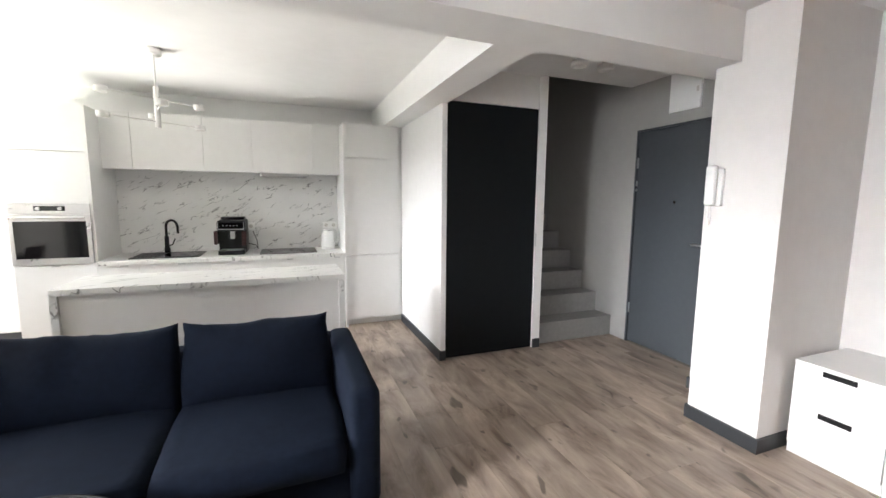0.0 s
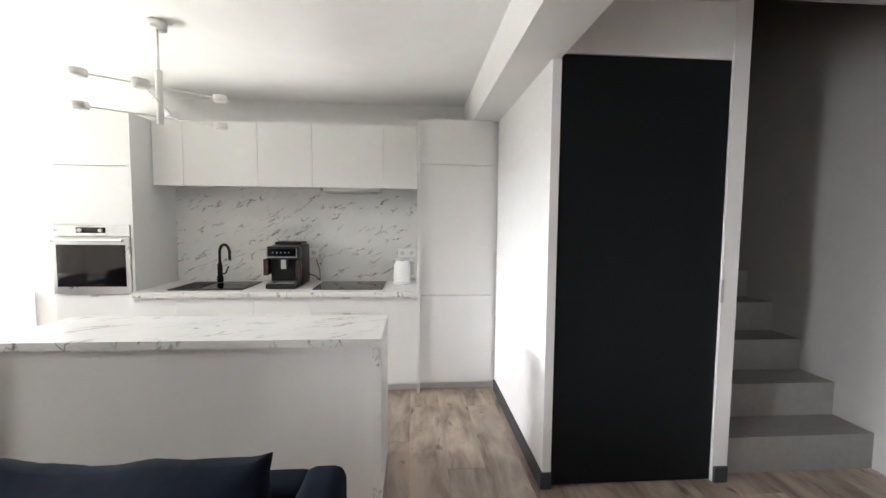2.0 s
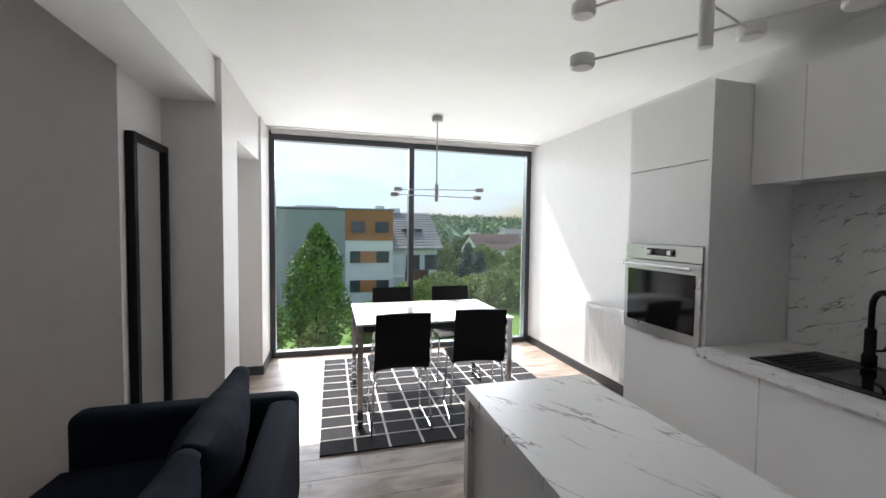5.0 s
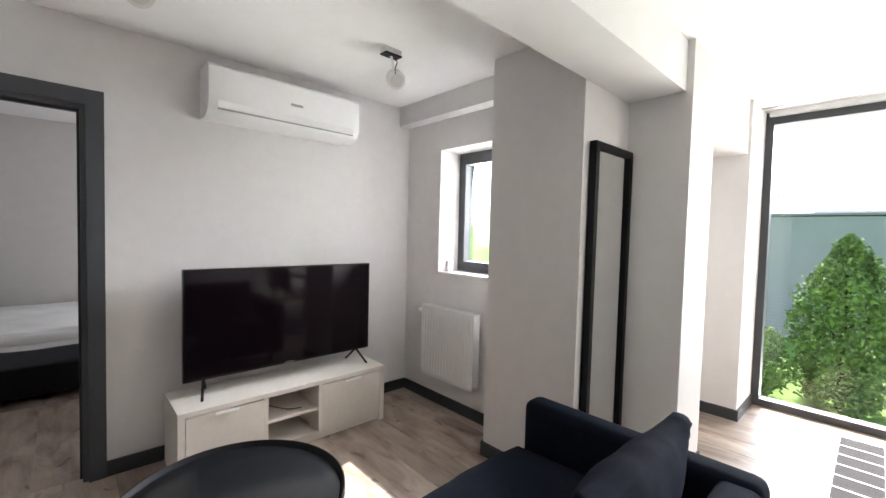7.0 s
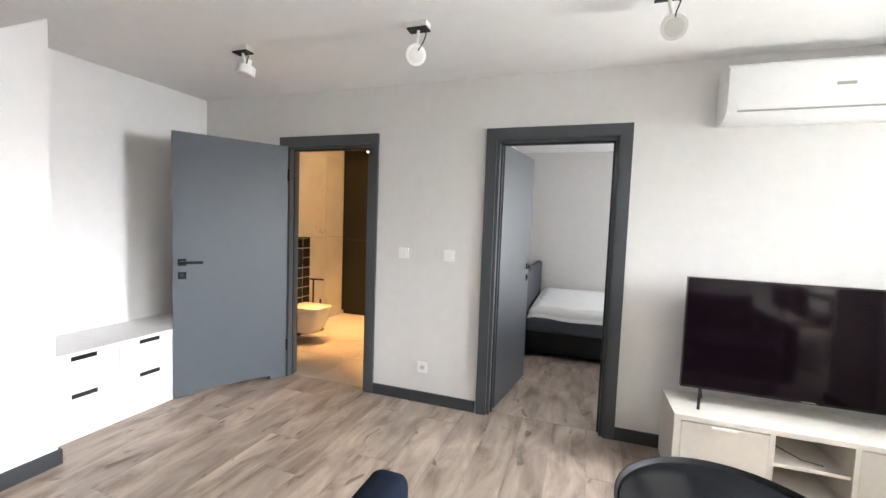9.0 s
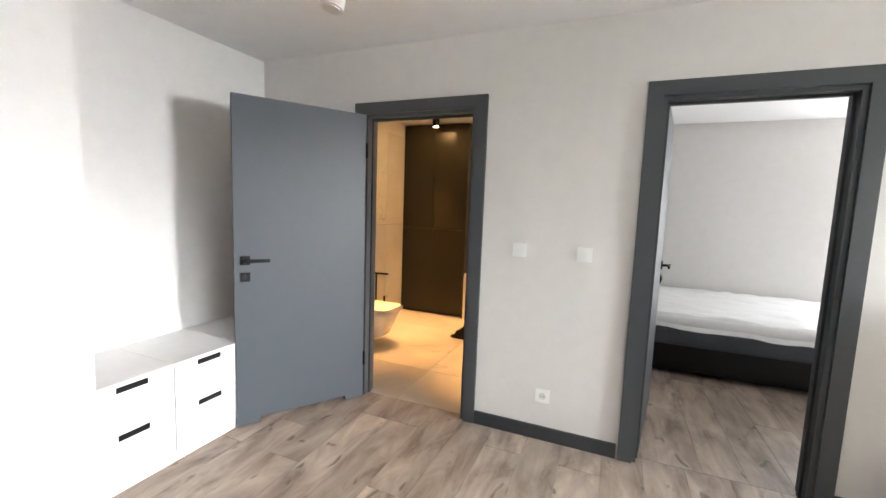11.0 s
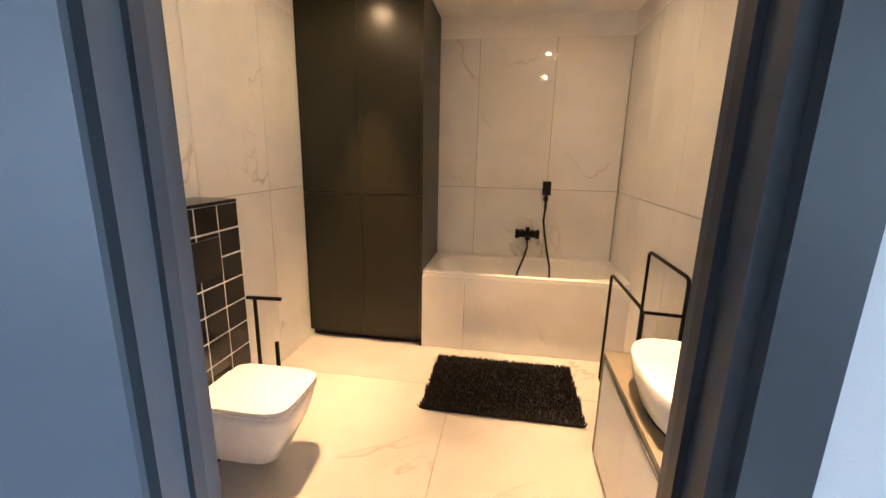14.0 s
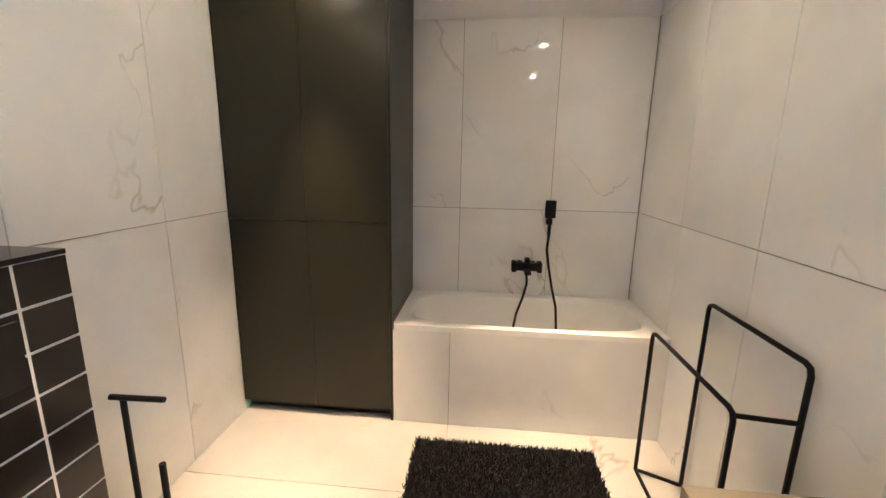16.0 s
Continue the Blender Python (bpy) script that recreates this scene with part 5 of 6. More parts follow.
bathtub()
tap = thing("bath_mixer", (2.18, -2.91, 0.79), "black square wall bath mixer with hoses", "mixer")
part("body", rounded(2.085, 2.275, -2.875, -2.825, 0.76, 0.81, 0.006), BLACKMETAL, tap)
for x in (2.085, 2.245):
    part("knob", rounded(x, x + 0.03, -2.885, -2.815, 0.752, 0.818, 0.006), BLACKMETAL, tap)
part("wall_flange", rod((2.14, -2.912, 0.785), (2.14, -2.87, 0.785), 0.028), BLACKMETAL, tap)
part("wall_flange", rod((2.22, -2.912, 0.785), (2.22, -2.87, 0.785), 0.028), BLACKMETAL, tap)
part("lever", rounded(2.165, 2.195, -2.86, -2.80, 0.81, 0.845, 0.005), BLACKMETAL, tap)
part("spout", rounded(2.16, 2.20, -2.83, -2.74, 0.755, 0.775, 0.004), BLACKMETAL, tap)
part("hose", tube([(2.18, -2.84, 0.76), (2.175, -2.82, 0.68), (2.20, -2.78, 0.60), (2.24, -2.74, 0.50), (2.26, -2.7, 0.40)], 0.008), BLACKMETAL, tap, soft=True)
sh = thing("hand_shower", (2.05, -2.91, 1.1), "black hand shower in a wall holder", "shower")
part("holder", rounded(2.035, 2.07, -2.912, -2.86, 1.055, 1.09, 0.005), BLACKMETAL, sh)
part("handle", rounded(2.042, 2.062, -2.875, -2.85, 0.99, 1.13, 0.006), BLACKMETAL, sh)
part("spray_head", rounded(2.02, 2.085, -2.87, -2.845, 1.10, 1.21, 0.006), BLACKMETAL, sh)
part("hose", tube([(2.052, -2.86, 0.99), (2.06, -2.85, 0.90), (2.045, -2.84, 0.80), (2.02, -2.80, 0.66), (1.995, -2.76, 0.55), (1.99, -2.72, 0.42)], 0.008), BLACKMETAL, sh, soft=True)

# toilet with its tiled box
cist = thing("cistern_box", (3.7, -0.69, 0), "tiled cistern casing with glossy black square tiles", "cistern box")
part("core", bx((3.5955, 3.808, -1.2465, -0.125, 0, 1.165)), LIGHTGROUT, cist)
part("cap", bx((3.592, 3.808, -1.25, -0.125, 1.166, 1.18)), BLACKTILE, cist, "black capping tile", bev=0.001)
TW, TH = 0.135, 0.1175
for j in range(10):
    for i in range(8):
        y0 = -1.248 + i * TW
        y1 = min(y0 + TW - 0.010, -0.13)
        z0 = 1.163 - (j + 1) * TH + 0.009
        if y1 - y0 > 0.02:
            part("tile", bx((3.592, 3.6025, y0, y1, max(z0, 0.002), 1.163 - j * TH)), BLACKTILE, cist)
for j in range(10):
    for i in range(2):
        part("tile", bx((3.606 + 0.102 * i, 3.704 + 0.102 * i, -1.250, -1.2415, max(1.163 - (j + 1) * TH + 0.009, 0.002), 1.163 - j * TH)), BLACKTILE, cist)
part("flush_plate", bx((3.580, 3.592, -1.10, -0.84, 0.86, 1.03)), BLACKPLASTIC, cist, "black flush plate", bev=0.003)


def toilet():
    c = (3.38, -0.98)
    t = thing("toilet", (3.59, c[1], 0.1), "white wall-hung toilet with a flat closed lid", "toilet")
    def plan(l, w, e=0.5):
        pts = []
        for k in range(40):
            th = k * math.tau / 40
            cs, sn = math.cos(th), math.sin(th)
            pts.append((math.copysign(abs(cs) ** e, cs) * l / 2, math.copysign(abs(sn) ** (e * 0.9), sn) * w / 2))
        return pts
    bm = bmesh.new()
    rings = []
    for z, l, w, dx in ((0.10, 0.30, 0.21, 0.06), (0.115, 0.33, 0.245, 0.045), (0.24, 0.39, 0.31, 0.015), (0.33, 0.42, 0.345, 0.0), (0.37, 0.425, 0.35, 0.0)):
        rings.append([bm.verts.new((min(c[0] + dx + x, 3.589), c[1] + y, z)) for x, y in plan(l, w)])
    for a, b in zip(rings, rings[1:]):
        for k in range(40):
            bm.faces.new((a[k], a[(k + 1) % 40], b[(k + 1) % 40], b[k]))
    bm.faces.new(rings[0][::-1]); bm.faces.new(rings[-1])
    part("bowl", bm, CERAMIC, t, soft=True)
    part("seat", prism([(min(c[0] - 0.005 + x, 3.575), c[1] + y) for x, y in plan(0.43, 0.355, 0.42)], 0.371, 0.383), CERAMIC, t, bev=0.003)
    part("lid", prism([(min(c[0] - 0.005 + x, 3.575), c[1] + y) for x, y in plan(0.43, 0.355, 0.42)], 0.386, 0.402), CERAMIC, t, bev=0.004)
    part("hinge_bar", bx((3.55, 3.588, c[1] - 0.10, c[1] + 0.10, 0.371, 0.395)), CERAMIC, t, bev=0.003)

toilet()
single("black_pot", rounded(3.645, 3.765, -0.945, -0.795, 1.181, 1.315, 0.01), BLACKMETAL, (3.70, -0.87, 1.181), "black square pot standing on the cistern casing", "pot")
ps = thing("paper_stand", (3.585, -1.39, 0), "black metal toilet paper and brush stand", "stand")
part("foot", lathe([(0.095, 0), (0.095, 0.008), (0.09, 0.01)], (3.585, -1.39, 0), 28), BLACKMETAL, ps, soft=True)
part("pole", rod((3.64, -1.39, 0.008), (3.64, -1.39, 0.635), 0.010), BLACKMETAL, ps)
part("paper_arm", rod((3.685, -1.39, 0.64), (3.49, -1.39, 0.645), 0.010), BLACKMETAL, ps)
part("brush_handle", rod((3.535, -1.395, 0.01), (3.535, -1.395, 0.395), 0.011), BLACKMETAL, ps)
part("brush_cup", rod((3.535, -1.395, 0.01), (3.535, -1.395, 0.12), 0.034), BLACKMETAL, ps)


def towel_rack():
    r = thing("towel_rack", (1.62, -1.74, 0), "black wire towel rack with two hoops", "towel rack")
    w = 0.009
    def hoop(x, y0, y1, z, name):
        part(name, tube([(x, y0, w), (x, y0, z - 0.03), (x, y0 + 0.008, z - 0.008), (x, y0 + 0.03, z), (x, y1 - 0.03, z), (x, y1 - 0.008, z - 0.008), (x, y1, z - 0.03), (x, y1, w)], w), BLACKMETAL, r, soft=True)
    hoop(1.70, -2.05, -1.45, 0.71, "front_hoop"); hoop(1.53, -1.97, -1.43, 0.88, "rear_hoop")
    part("tie_bar", rod((1.70, -1.45, 0.70), (1.53, -1.43, 0.70), 0.008), BLACKMETAL, r)
    part("floor_bar", rod((1.70, -2.05, 0.009), (1.53, -1.97, 0.009), 0.008), BLACKMETAL, r)
    part("floor_bar", rod((1.70, -1.45, 0.009), (1.53, -1.43, 0.009), 0.008), BLACKMETAL, r)
    part("floor_bar", rod((1.70, -2.05, 0.009), (1.70, -1.45, 0.009), 0.008), BLACKMETAL, r)

towel_rack()


def bath_mat():
    bm = bmesh.new()
    rnd = random.Random(3)
    X0, X1, Y0, Y1 = 1.885, 2.765, -2.12, -1.52
    v = [bm.verts.new(p) for p in ((X0, Y0, 0.004), (X1, Y0, 0.004), (X1, Y1, 0.004), (X0, Y1, 0.004), (X0, Y0, 0.02), (X1, Y0, 0.02), (X1, Y1, 0.02), (X0, Y1, 0.02))]
    for q in ((3, 2, 1, 0), (4, 5, 6, 7), (0, 1, 5, 4), (1, 2, 6, 5), (2, 3, 7, 6), (3, 0, 4, 7)):
        bm.faces.new([v[i] for i in q])
    for _ in range(16000):
        x, y = rnd.uniform(X0 - 0.008, X1 + 0.008), rnd.uniform(Y0 - 0.008, Y1 + 0.008)
        g = noise.noise(Vector((x * 9, y * 9, 0))) * 0.6
        a = rnd.uniform(-0.6, 0.6) + g * 2
        hgt = rnd.uniform(0.018, 0.03)
        t, w = Vector((math.sin(a) * 0.02 + rnd.uniform(-0.008, 0.008), math.cos(a) * 0.012 * rnd.uniform(-1, 1), hgt)), 0.0035
        c, s = math.cos(a * 5) * w, math.sin(a * 5) * w
        f = [bm.verts.new(p) for p in ((x - c, y - s, 0.015), (x + c, y + s, 0.015), (x + t.x, y + t.y, 0.015 + t.z))]
        bm.faces.new(f)
    single("bath_mat", bm, FUR, ((X0 + X1) / 2, (Y0 + Y1) / 2, 0), "black shaggy bath mat on the tiles", "mat")

bath_mat()


def vanity():
    v = thing("vanity_unit", (1.69, -0.9, 0), "wall vanity cabinet with a beige top and white fronts", "vanity")
    X0, X1, Y0, Y1 = 1.503, 1.885, -1.325, -0.50
    part("top", bx((X0, X1, Y0, Y1, 0.53, 0.55)), VTOP, v, bev=0.001)
    part("side_panel", bx((X0, X1, Y0, Y0 + 0.018, 0.03, 0.529)), VTOP, v)
    part("side_panel", bx((X0, X1, Y1 - 0.018, Y1, 0.03, 0.529)), VTOP, v)
    part("carcass", bx((X0, X1 - 0.025, Y0 + 0.018, Y1 - 0.018, 0.03, 0.505)), CABWHITE, v)
    part("plinth", bx((X0, X1 - 0.06, Y0 + 0.01, Y1 - 0.01, 0, 0.03)), VTOP, v)
    part("grip_rail", bx((X1 - 0.024, X1 - 0.004, Y0 + 0.019, Y1 - 0.019, 0.505, 0.512)), STEEL, v)
    m = (Y0 + Y1) / 2
    for a, b in ((Y0 + 0.02, m - 0.001), (m + 0.001, Y1 - 0.02)):
        part("door", bx((X1 - 0.024, X1 - 0.003, a, b, 0.035, 0.498)), CABWHITE, v, bev=0.001)

VTOP = mat("beige_vanity_laminate", (0.24, 0.215, 0.16), 0.5, vary=0.06)
vanity()


def basin():
    c = (1.732, -0.86, 0.552)
    b = thing("wash_basin", c, "white oval countertop wash basin on the vanity", "basin")
    bm = bmesh.new()
    n, rings = 48, []
    for r, z in ((0.62, 0.0), (0.80, 0.03), (0.94, 0.10), (1.0, 0.163), (0.985, 0.167), (0.96, 0.161), (0.87, 0.09), (0.70, 0.035), (0.35, 0.02), (0.1, 0.017)):
        ring = []
        for k in range(n):
            th = k * math.tau / n
            cs, sn = math.cos(th), math.sin(th)
            ring.append(bm.verts.new((c[0] + 0.155 * r * math.copysign(abs(cs) ** 0.75, cs), c[1] + 0.26 * r * math.copysign(abs(sn) ** 0.75, sn), c[2] + z)))
        rings.append(ring)
    for p, q in zip(rings, rings[1:]):
        for k in range(n):
            bm.faces.new((p[k], p[(k + 1) % n], q[(k + 1) % n], q[k]))
    bm.faces.new(rings[0][::-1]); bm.faces.new(rings[-1])
    part("bowl", bm, CERAMIC, b, soft=True)
    # Thin black oval ring round the bottom of the bowl.
    part("oval_ring", lathe([(0.60, -0.0015), (0.72, -0.0015), (0.72, 0.006), (0.60, 0.006)], (c[0], c[1], c[2]), 48, 0.155, 0.26), BLACKPLASTIC, b, "black oval ring under the bowl")
    part("drain", lathe([(0.03, 0.0), (0.032, 0.004), (0.02, 0.008)], (c[0], c[1], c[2] + 0.018), 28), STEEL, b, "steel drain plug", soft=True)

basin()
bt = thing("basin_tap", (1.502, -0.86, 0.79), "black wall-mounted basin tap", "tap")
part("spout", rounded(1.507, 1.63, -0.815, -0.775, 0.765, 0.78, 0.004), BLACKMETAL, bt)
part("lever", rounded(1.507, 1.58, -0.69, -0.67, 0.785, 0.795, 0.003), BLACKMETAL, bt)
part("wall_plate", bx((1.507, 1.514, -0.83, -0.65, 0.74, 0.81)), BLACKMETAL, bt, bev=0.002)
sd = thing("soap_dispenser", (1.542, -1.04, 0.552), "small black soap pump bottle on the vanity", "soap dispenser")
part("bottle", lathe([(0.028, 0), (0.03, 0.005), (0.03, 0.085), (0.012, 0.095), (0.012, 0.11)], (1.542, -1.04, 0.552), 24), BLACKPLASTIC, sd, soft=True)
part("pump", tube([(1.542, -1.04, 0.66), (1.542, -1.04, 0.70), (1.565, -1.045, 0.702), (1.585, -1.05, 0.695)], 0.007), BLACKPLASTIC, sd, soft=True)
rm = thing("round_mirror", (1.515, -0.64, 1.0), "round wall mirror in a deep black frame", "mirror")
def disc(x0, x1, r0, r1, m, name):
    bm = bmesh.new()
    n = 64
    cy, cz = -0.64, 1.42
    rings = [[bm.verts.new((x, cy + r * math.cos(k * math.tau / n), cz + r * math.sin(k * math.tau / n))) for k in range(n)] for x, r in ((x0, r1), (x1, r1), (x1, r0), (x0, r0))]
    for a, b in zip(rings, rings[1:] + rings[:1]):
        for k in range(n):
            bm.faces.new((a[k], a[(k + 1) % n], b[(k + 1) % n], b[k]))
    bmesh.ops.recalc_face_normals(bm, faces=bm.faces)
    part(name, bm, m, rm, soft=True)
disc(1.507, 1.545, 0.40, 0.415, BLACKMETAL, "frame")
part("glass", rod((1.507, -0.64, 1.42), (1.512, -0.64, 1.42), 0.3995, 64), MIRROR, rm)


def bath_spot(x, y):
    s = thing("bath_spot", (x, y, 2.43), "small black cylinder spot with a warm lamp", "lamp", "bathroom ceiling spots")
    part("housing", lathe([(0.038, -0.09), (0.04, -0.088), (0.04, 0.0)], (x, y, 2.43), 24), BLACKMETAL, s, soft=True)
    part("lamp_disc", lathe([(0.026, -0.0925), (0.026, -0.0905)], (x, y, 2.43), 20), WARMGLOW, s)
    lamp = new("spot_light", bpy.data.lights.new("spot_light", "SPOT"))
    lamp.data.energy, lamp.data.color = SPOT_POWER, (1.0, 0.48, 0.155)
    lamp.data.spot_size, lamp.data.spot_blend, lamp.data.shadow_soft_size = radians(42), 1.0, 0.025
    lamp.matrix_basis = look((x, y, 2.33), (x, y, 0))

SPOT_POWER = 66.0
for x, y in ((3.27, -2.05), (2.05, -2.05), (3.22, -1.12), (2.0, -0.9)):
    bath_spot(x, y)
vent = thing("ceiling_vent", (3.45, -1.2, 2.43), "small white ceiling ventilation grille", "vent")
part("frame", bx((3.38, 3.52, -1.27, -1.13, 2.42, 2.4295)), PLASTIC, vent, bev=0.002)
for i in range(4):
    part("slat", bx((3.395, 3.505, -1.25 + 0.03 * i, -1.235 + 0.03 * i, 2.416, 2.4205)), LAMPGREY, vent)

# ---------- outdoors ----------
def quads(name, centers, sizes, material, base, label, category, parent=None, kind="", flat=0.0):
    """A cloud of small bent leaves at the centres."""
    rng = np.random.default_rng(len(centers))
    n = len(centers)
    u = rng.normal(size=(n, 3)); u /= np.linalg.norm(u, axis=1)[:, None]
    w = rng.normal(size=(n, 3)); w -= (w * u).sum(1)[:, None] * u; w /= np.linalg.norm(w, axis=1)[:, None]
    s = np.asarray(sizes)[:, None]
    off = np.asarray(base, float)
    k = np.cross(u, w) * s * 0.35
    v = np.stack([centers - u * s, centers - w * s * 0.6 + k, centers + u * s, centers + w * s * 0.6 + k], 1).reshape(-1, 3) - off
    me = bpy.data.meshes.new(name)
    me.from_pydata(v.tolist(), [], np.arange(4 * n).reshape(-1, 4).tolist())
    me.materials.append(material)
    ob = new(name, me)
    if parent:
        ob.parent = parent
    else:
        ob.location = base
        tagged(ob, label, category, kind=kind)
    return ob


def tree(x, y, ground, height, radius, shape, material, name, label, leaves, leaf, seed):
    t = thing(name, (x, y, ground), label, "tree" if height > 3 else "shrub")
    rng = np.random.default_rng(seed)
    bm = rod((x, y, ground), (x, y, ground + height * 0.8), radius * 0.09 + 0.03, 8, r2=0.03)
    for k in range(7):
        a = k * 2.4
        z = ground + height * (0.25 + 0.07 * k)
        rod((x, y, z), (x + radius * 0.6 * math.cos(a), y + radius * 0.6 * math.sin(a), z + height * 0.12), 0.05, 6, bm, r2=0.015)
    part("trunk", bm, BARK, t)
    h = rng.uniform(0.03, 1, leaves)
    if shape == "cone":
        prof = (1 - h) ** 0.8 * (0.75 + 0.25 * np.abs(np.sin(h * 22))) + 0.02
    elif shape == "column":
        prof = np.sqrt(np.clip(1 - (2 * h - 0.85) ** 2 / 1.4, 0.02, 1)) * np.where(h > 0.7, (1.02 - h) / 0.32, 1) ** 0.5
    else:
        prof = np.sqrt(np.clip(1 - (2 * h - 1) ** 2, 0.02, 1))
    a = rng.uniform(0, math.tau, leaves)
    lump = 1 + 0.22 * np.sin(a * 3 + h * 9 + seed) + 0.15 * np.sin(a * 7 - h * 17)
    r = radius * prof * lump * np.sqrt(rng.uniform(0.45, 1.0, leaves))
    c = np.stack([x + r * np.cos(a), y + r * np.sin(a), ground + h * height], 1) + rng.normal(size=(leaves, 3)) * leaf * 0.7
    quads("crown", c, rng.uniform(0.6, 1.3, leaves) * leaf, material, (x, y, ground), "", "", t)

G = -5.2
gb = bmesh.new()
xs_g = [60, 0, -12, -30, -60, -110, -180, -260, -340, -430, -520, -640, -900, -1500, -3500]
ys_g = [-3500, -1500, -700, -400, -200, -80, -20, 20, 60, 120, 200, 300, 420, 560, 800, 1500, 3500]
def land(x, y):
    d = math.hypot(x, y)
    dip = -3.0 * min(max((d - 50) / 90, 0), 1)
    hill = 26 * math.exp(-((x + 640) / 230) ** 2) * (0.75 + 0.3 * math.sin(y / 170.0 + 0.6))
    return G + dip + hill
grid = [[gb.verts.new((x, y, land(x, y))) for y in ys_g] for x in xs_g]
for a, b in zip(grid, grid[1:]):
    for i in range(len(ys_g) - 1):
        gb.faces.new((a[i], a[i + 1], b[i + 1], b[i]))
bmesh.ops.recalc_face_normals(gb, faces=gb.faces)
tagged(part("ground", gb, GRASS, soft=True), "green lawn and fields reaching to the wooded hills", "ground", kind="structure")

rng = np.random.default_rng(11)
pts, szs = [], []
for _ in range(2600):
    x = rng.uniform(-760, -95)
    y = rng.uniform(-0.55, 0.85) * -x * (0.9 if x < -200 else 0.7)
    if x > -330 and rng.random() < 0.5:
        continue
    z = land(x, y)
    big = rng.uniform(3.0, 6.0)
    c = np.array([x, y, z + big * 0.7]) + rng.normal(size=(16, 3)) * big * np.array([0.5, 0.5, 0.38])
    pts.append(c); szs.append(np.full(16, big * 0.42))
quads("far_woods", np.concatenate(pts), np.concatenate(szs), WOODS, (0, 0, 0), "hazy green woods covering the valley and ridge", "woods", kind="stuff")

# apartment building in white render, orange boards and grey slats
def apartment_block():
    b = thing("apartment_building", (-40, 2.0, G), "three-storey white block with orange and grey cladding", "building")
    XF = -36.0
    part("wall", bx((-50, XF, 4.0, 8.2, G, 0.45)), PLASTER, b)
    part("wall", bx((-50, XF - 0.4, -16, -3.2, G, 3.2)), PLASTER, b)
    part("cladding", bx((-50, XF + 0.06, 4.0, 8.2, 0.46, 3.15)), ORANGE, b, "orange board top storey")
    part("cladding", bx((-50, XF - 0.3, -16, -3.3, 0.5, 3.1)), ORANGE, b, "orange board top storey")
    for i in range(5):
        part("board_joint", bx((XF + 0.055, XF + 0.075, 4.0, 8.2, 0.95 + 0.45 * i, 0.98 + 0.45 * i)), BALCONY, b)
    part("slat_wall", bx((-50, XF, -3.2, 4.0, G, 3.1)), GREYCLAD, b, "grey slatted stair tower")
    for i in range(34):
        part("slat", bx((XF, XF + 0.06, -3.2, 3.98, G + 0.2 + 0.24 * i, G + 0.34 + 0.24 * i)), GREYCLAD, b)
    part("roof", bx((-50.2, XF + 0.2, -16, 8.3, 3.15, 3.3)), ROOFTILE, b)
    for y0, y1, z1 in ((-0.6, 3.4, 3.75), (4.6, 5.6, 3.55), (7.2, 8.1, 3.9), (-2.0, -0.8, 3.6)):
        part("chimney", bx((-43, -41.5, y0, y1, 3.3, z1)), PLASTER, b)
    part("antenna", bx((-40, -39.95, -2.6, -2.55, 3.3, 5.3), (-40, -39.95, -3.2, -1.9, 5.1, 5.14), (-40, -39.95, -2.9, -2.2, 4.8, 4.84)), LAMPGREY, b)
    def win(y0, y1, z0, z1, x=XF):
        w = part("window", bx((x + 0.005, x + 0.10, y0, y1, z0, z1)), WINFRAME, b)
        part("pane", bx((x + 0.09, x + 0.115, y0 + 0.07, y1 - 0.07, z0 + 0.07, z1 - 0.07)), FARGLASS, w)
    win(4.5, 5.7, 1.15, 2.15, XF + 0.06); win(6.6, 7.8, 1.15, 2.15, XF + 0.06)
    for z in (-1.55, -4.15):
        win(4.4, 5.3, z, z + 1.05); win(6.7, 7.85, z, z + 1.05)
        part("panel", bx((XF, XF + 0.06, 5.3, 6.7, z, z + 1.05)), ORANGE, b)
    for z in (-4.2, -1.6, 1.1):
        win(-6.2, -4.6, z, z + 1.2, XF - 0.3); win(-10, -8, z, z + 1.2, XF - 0.3)


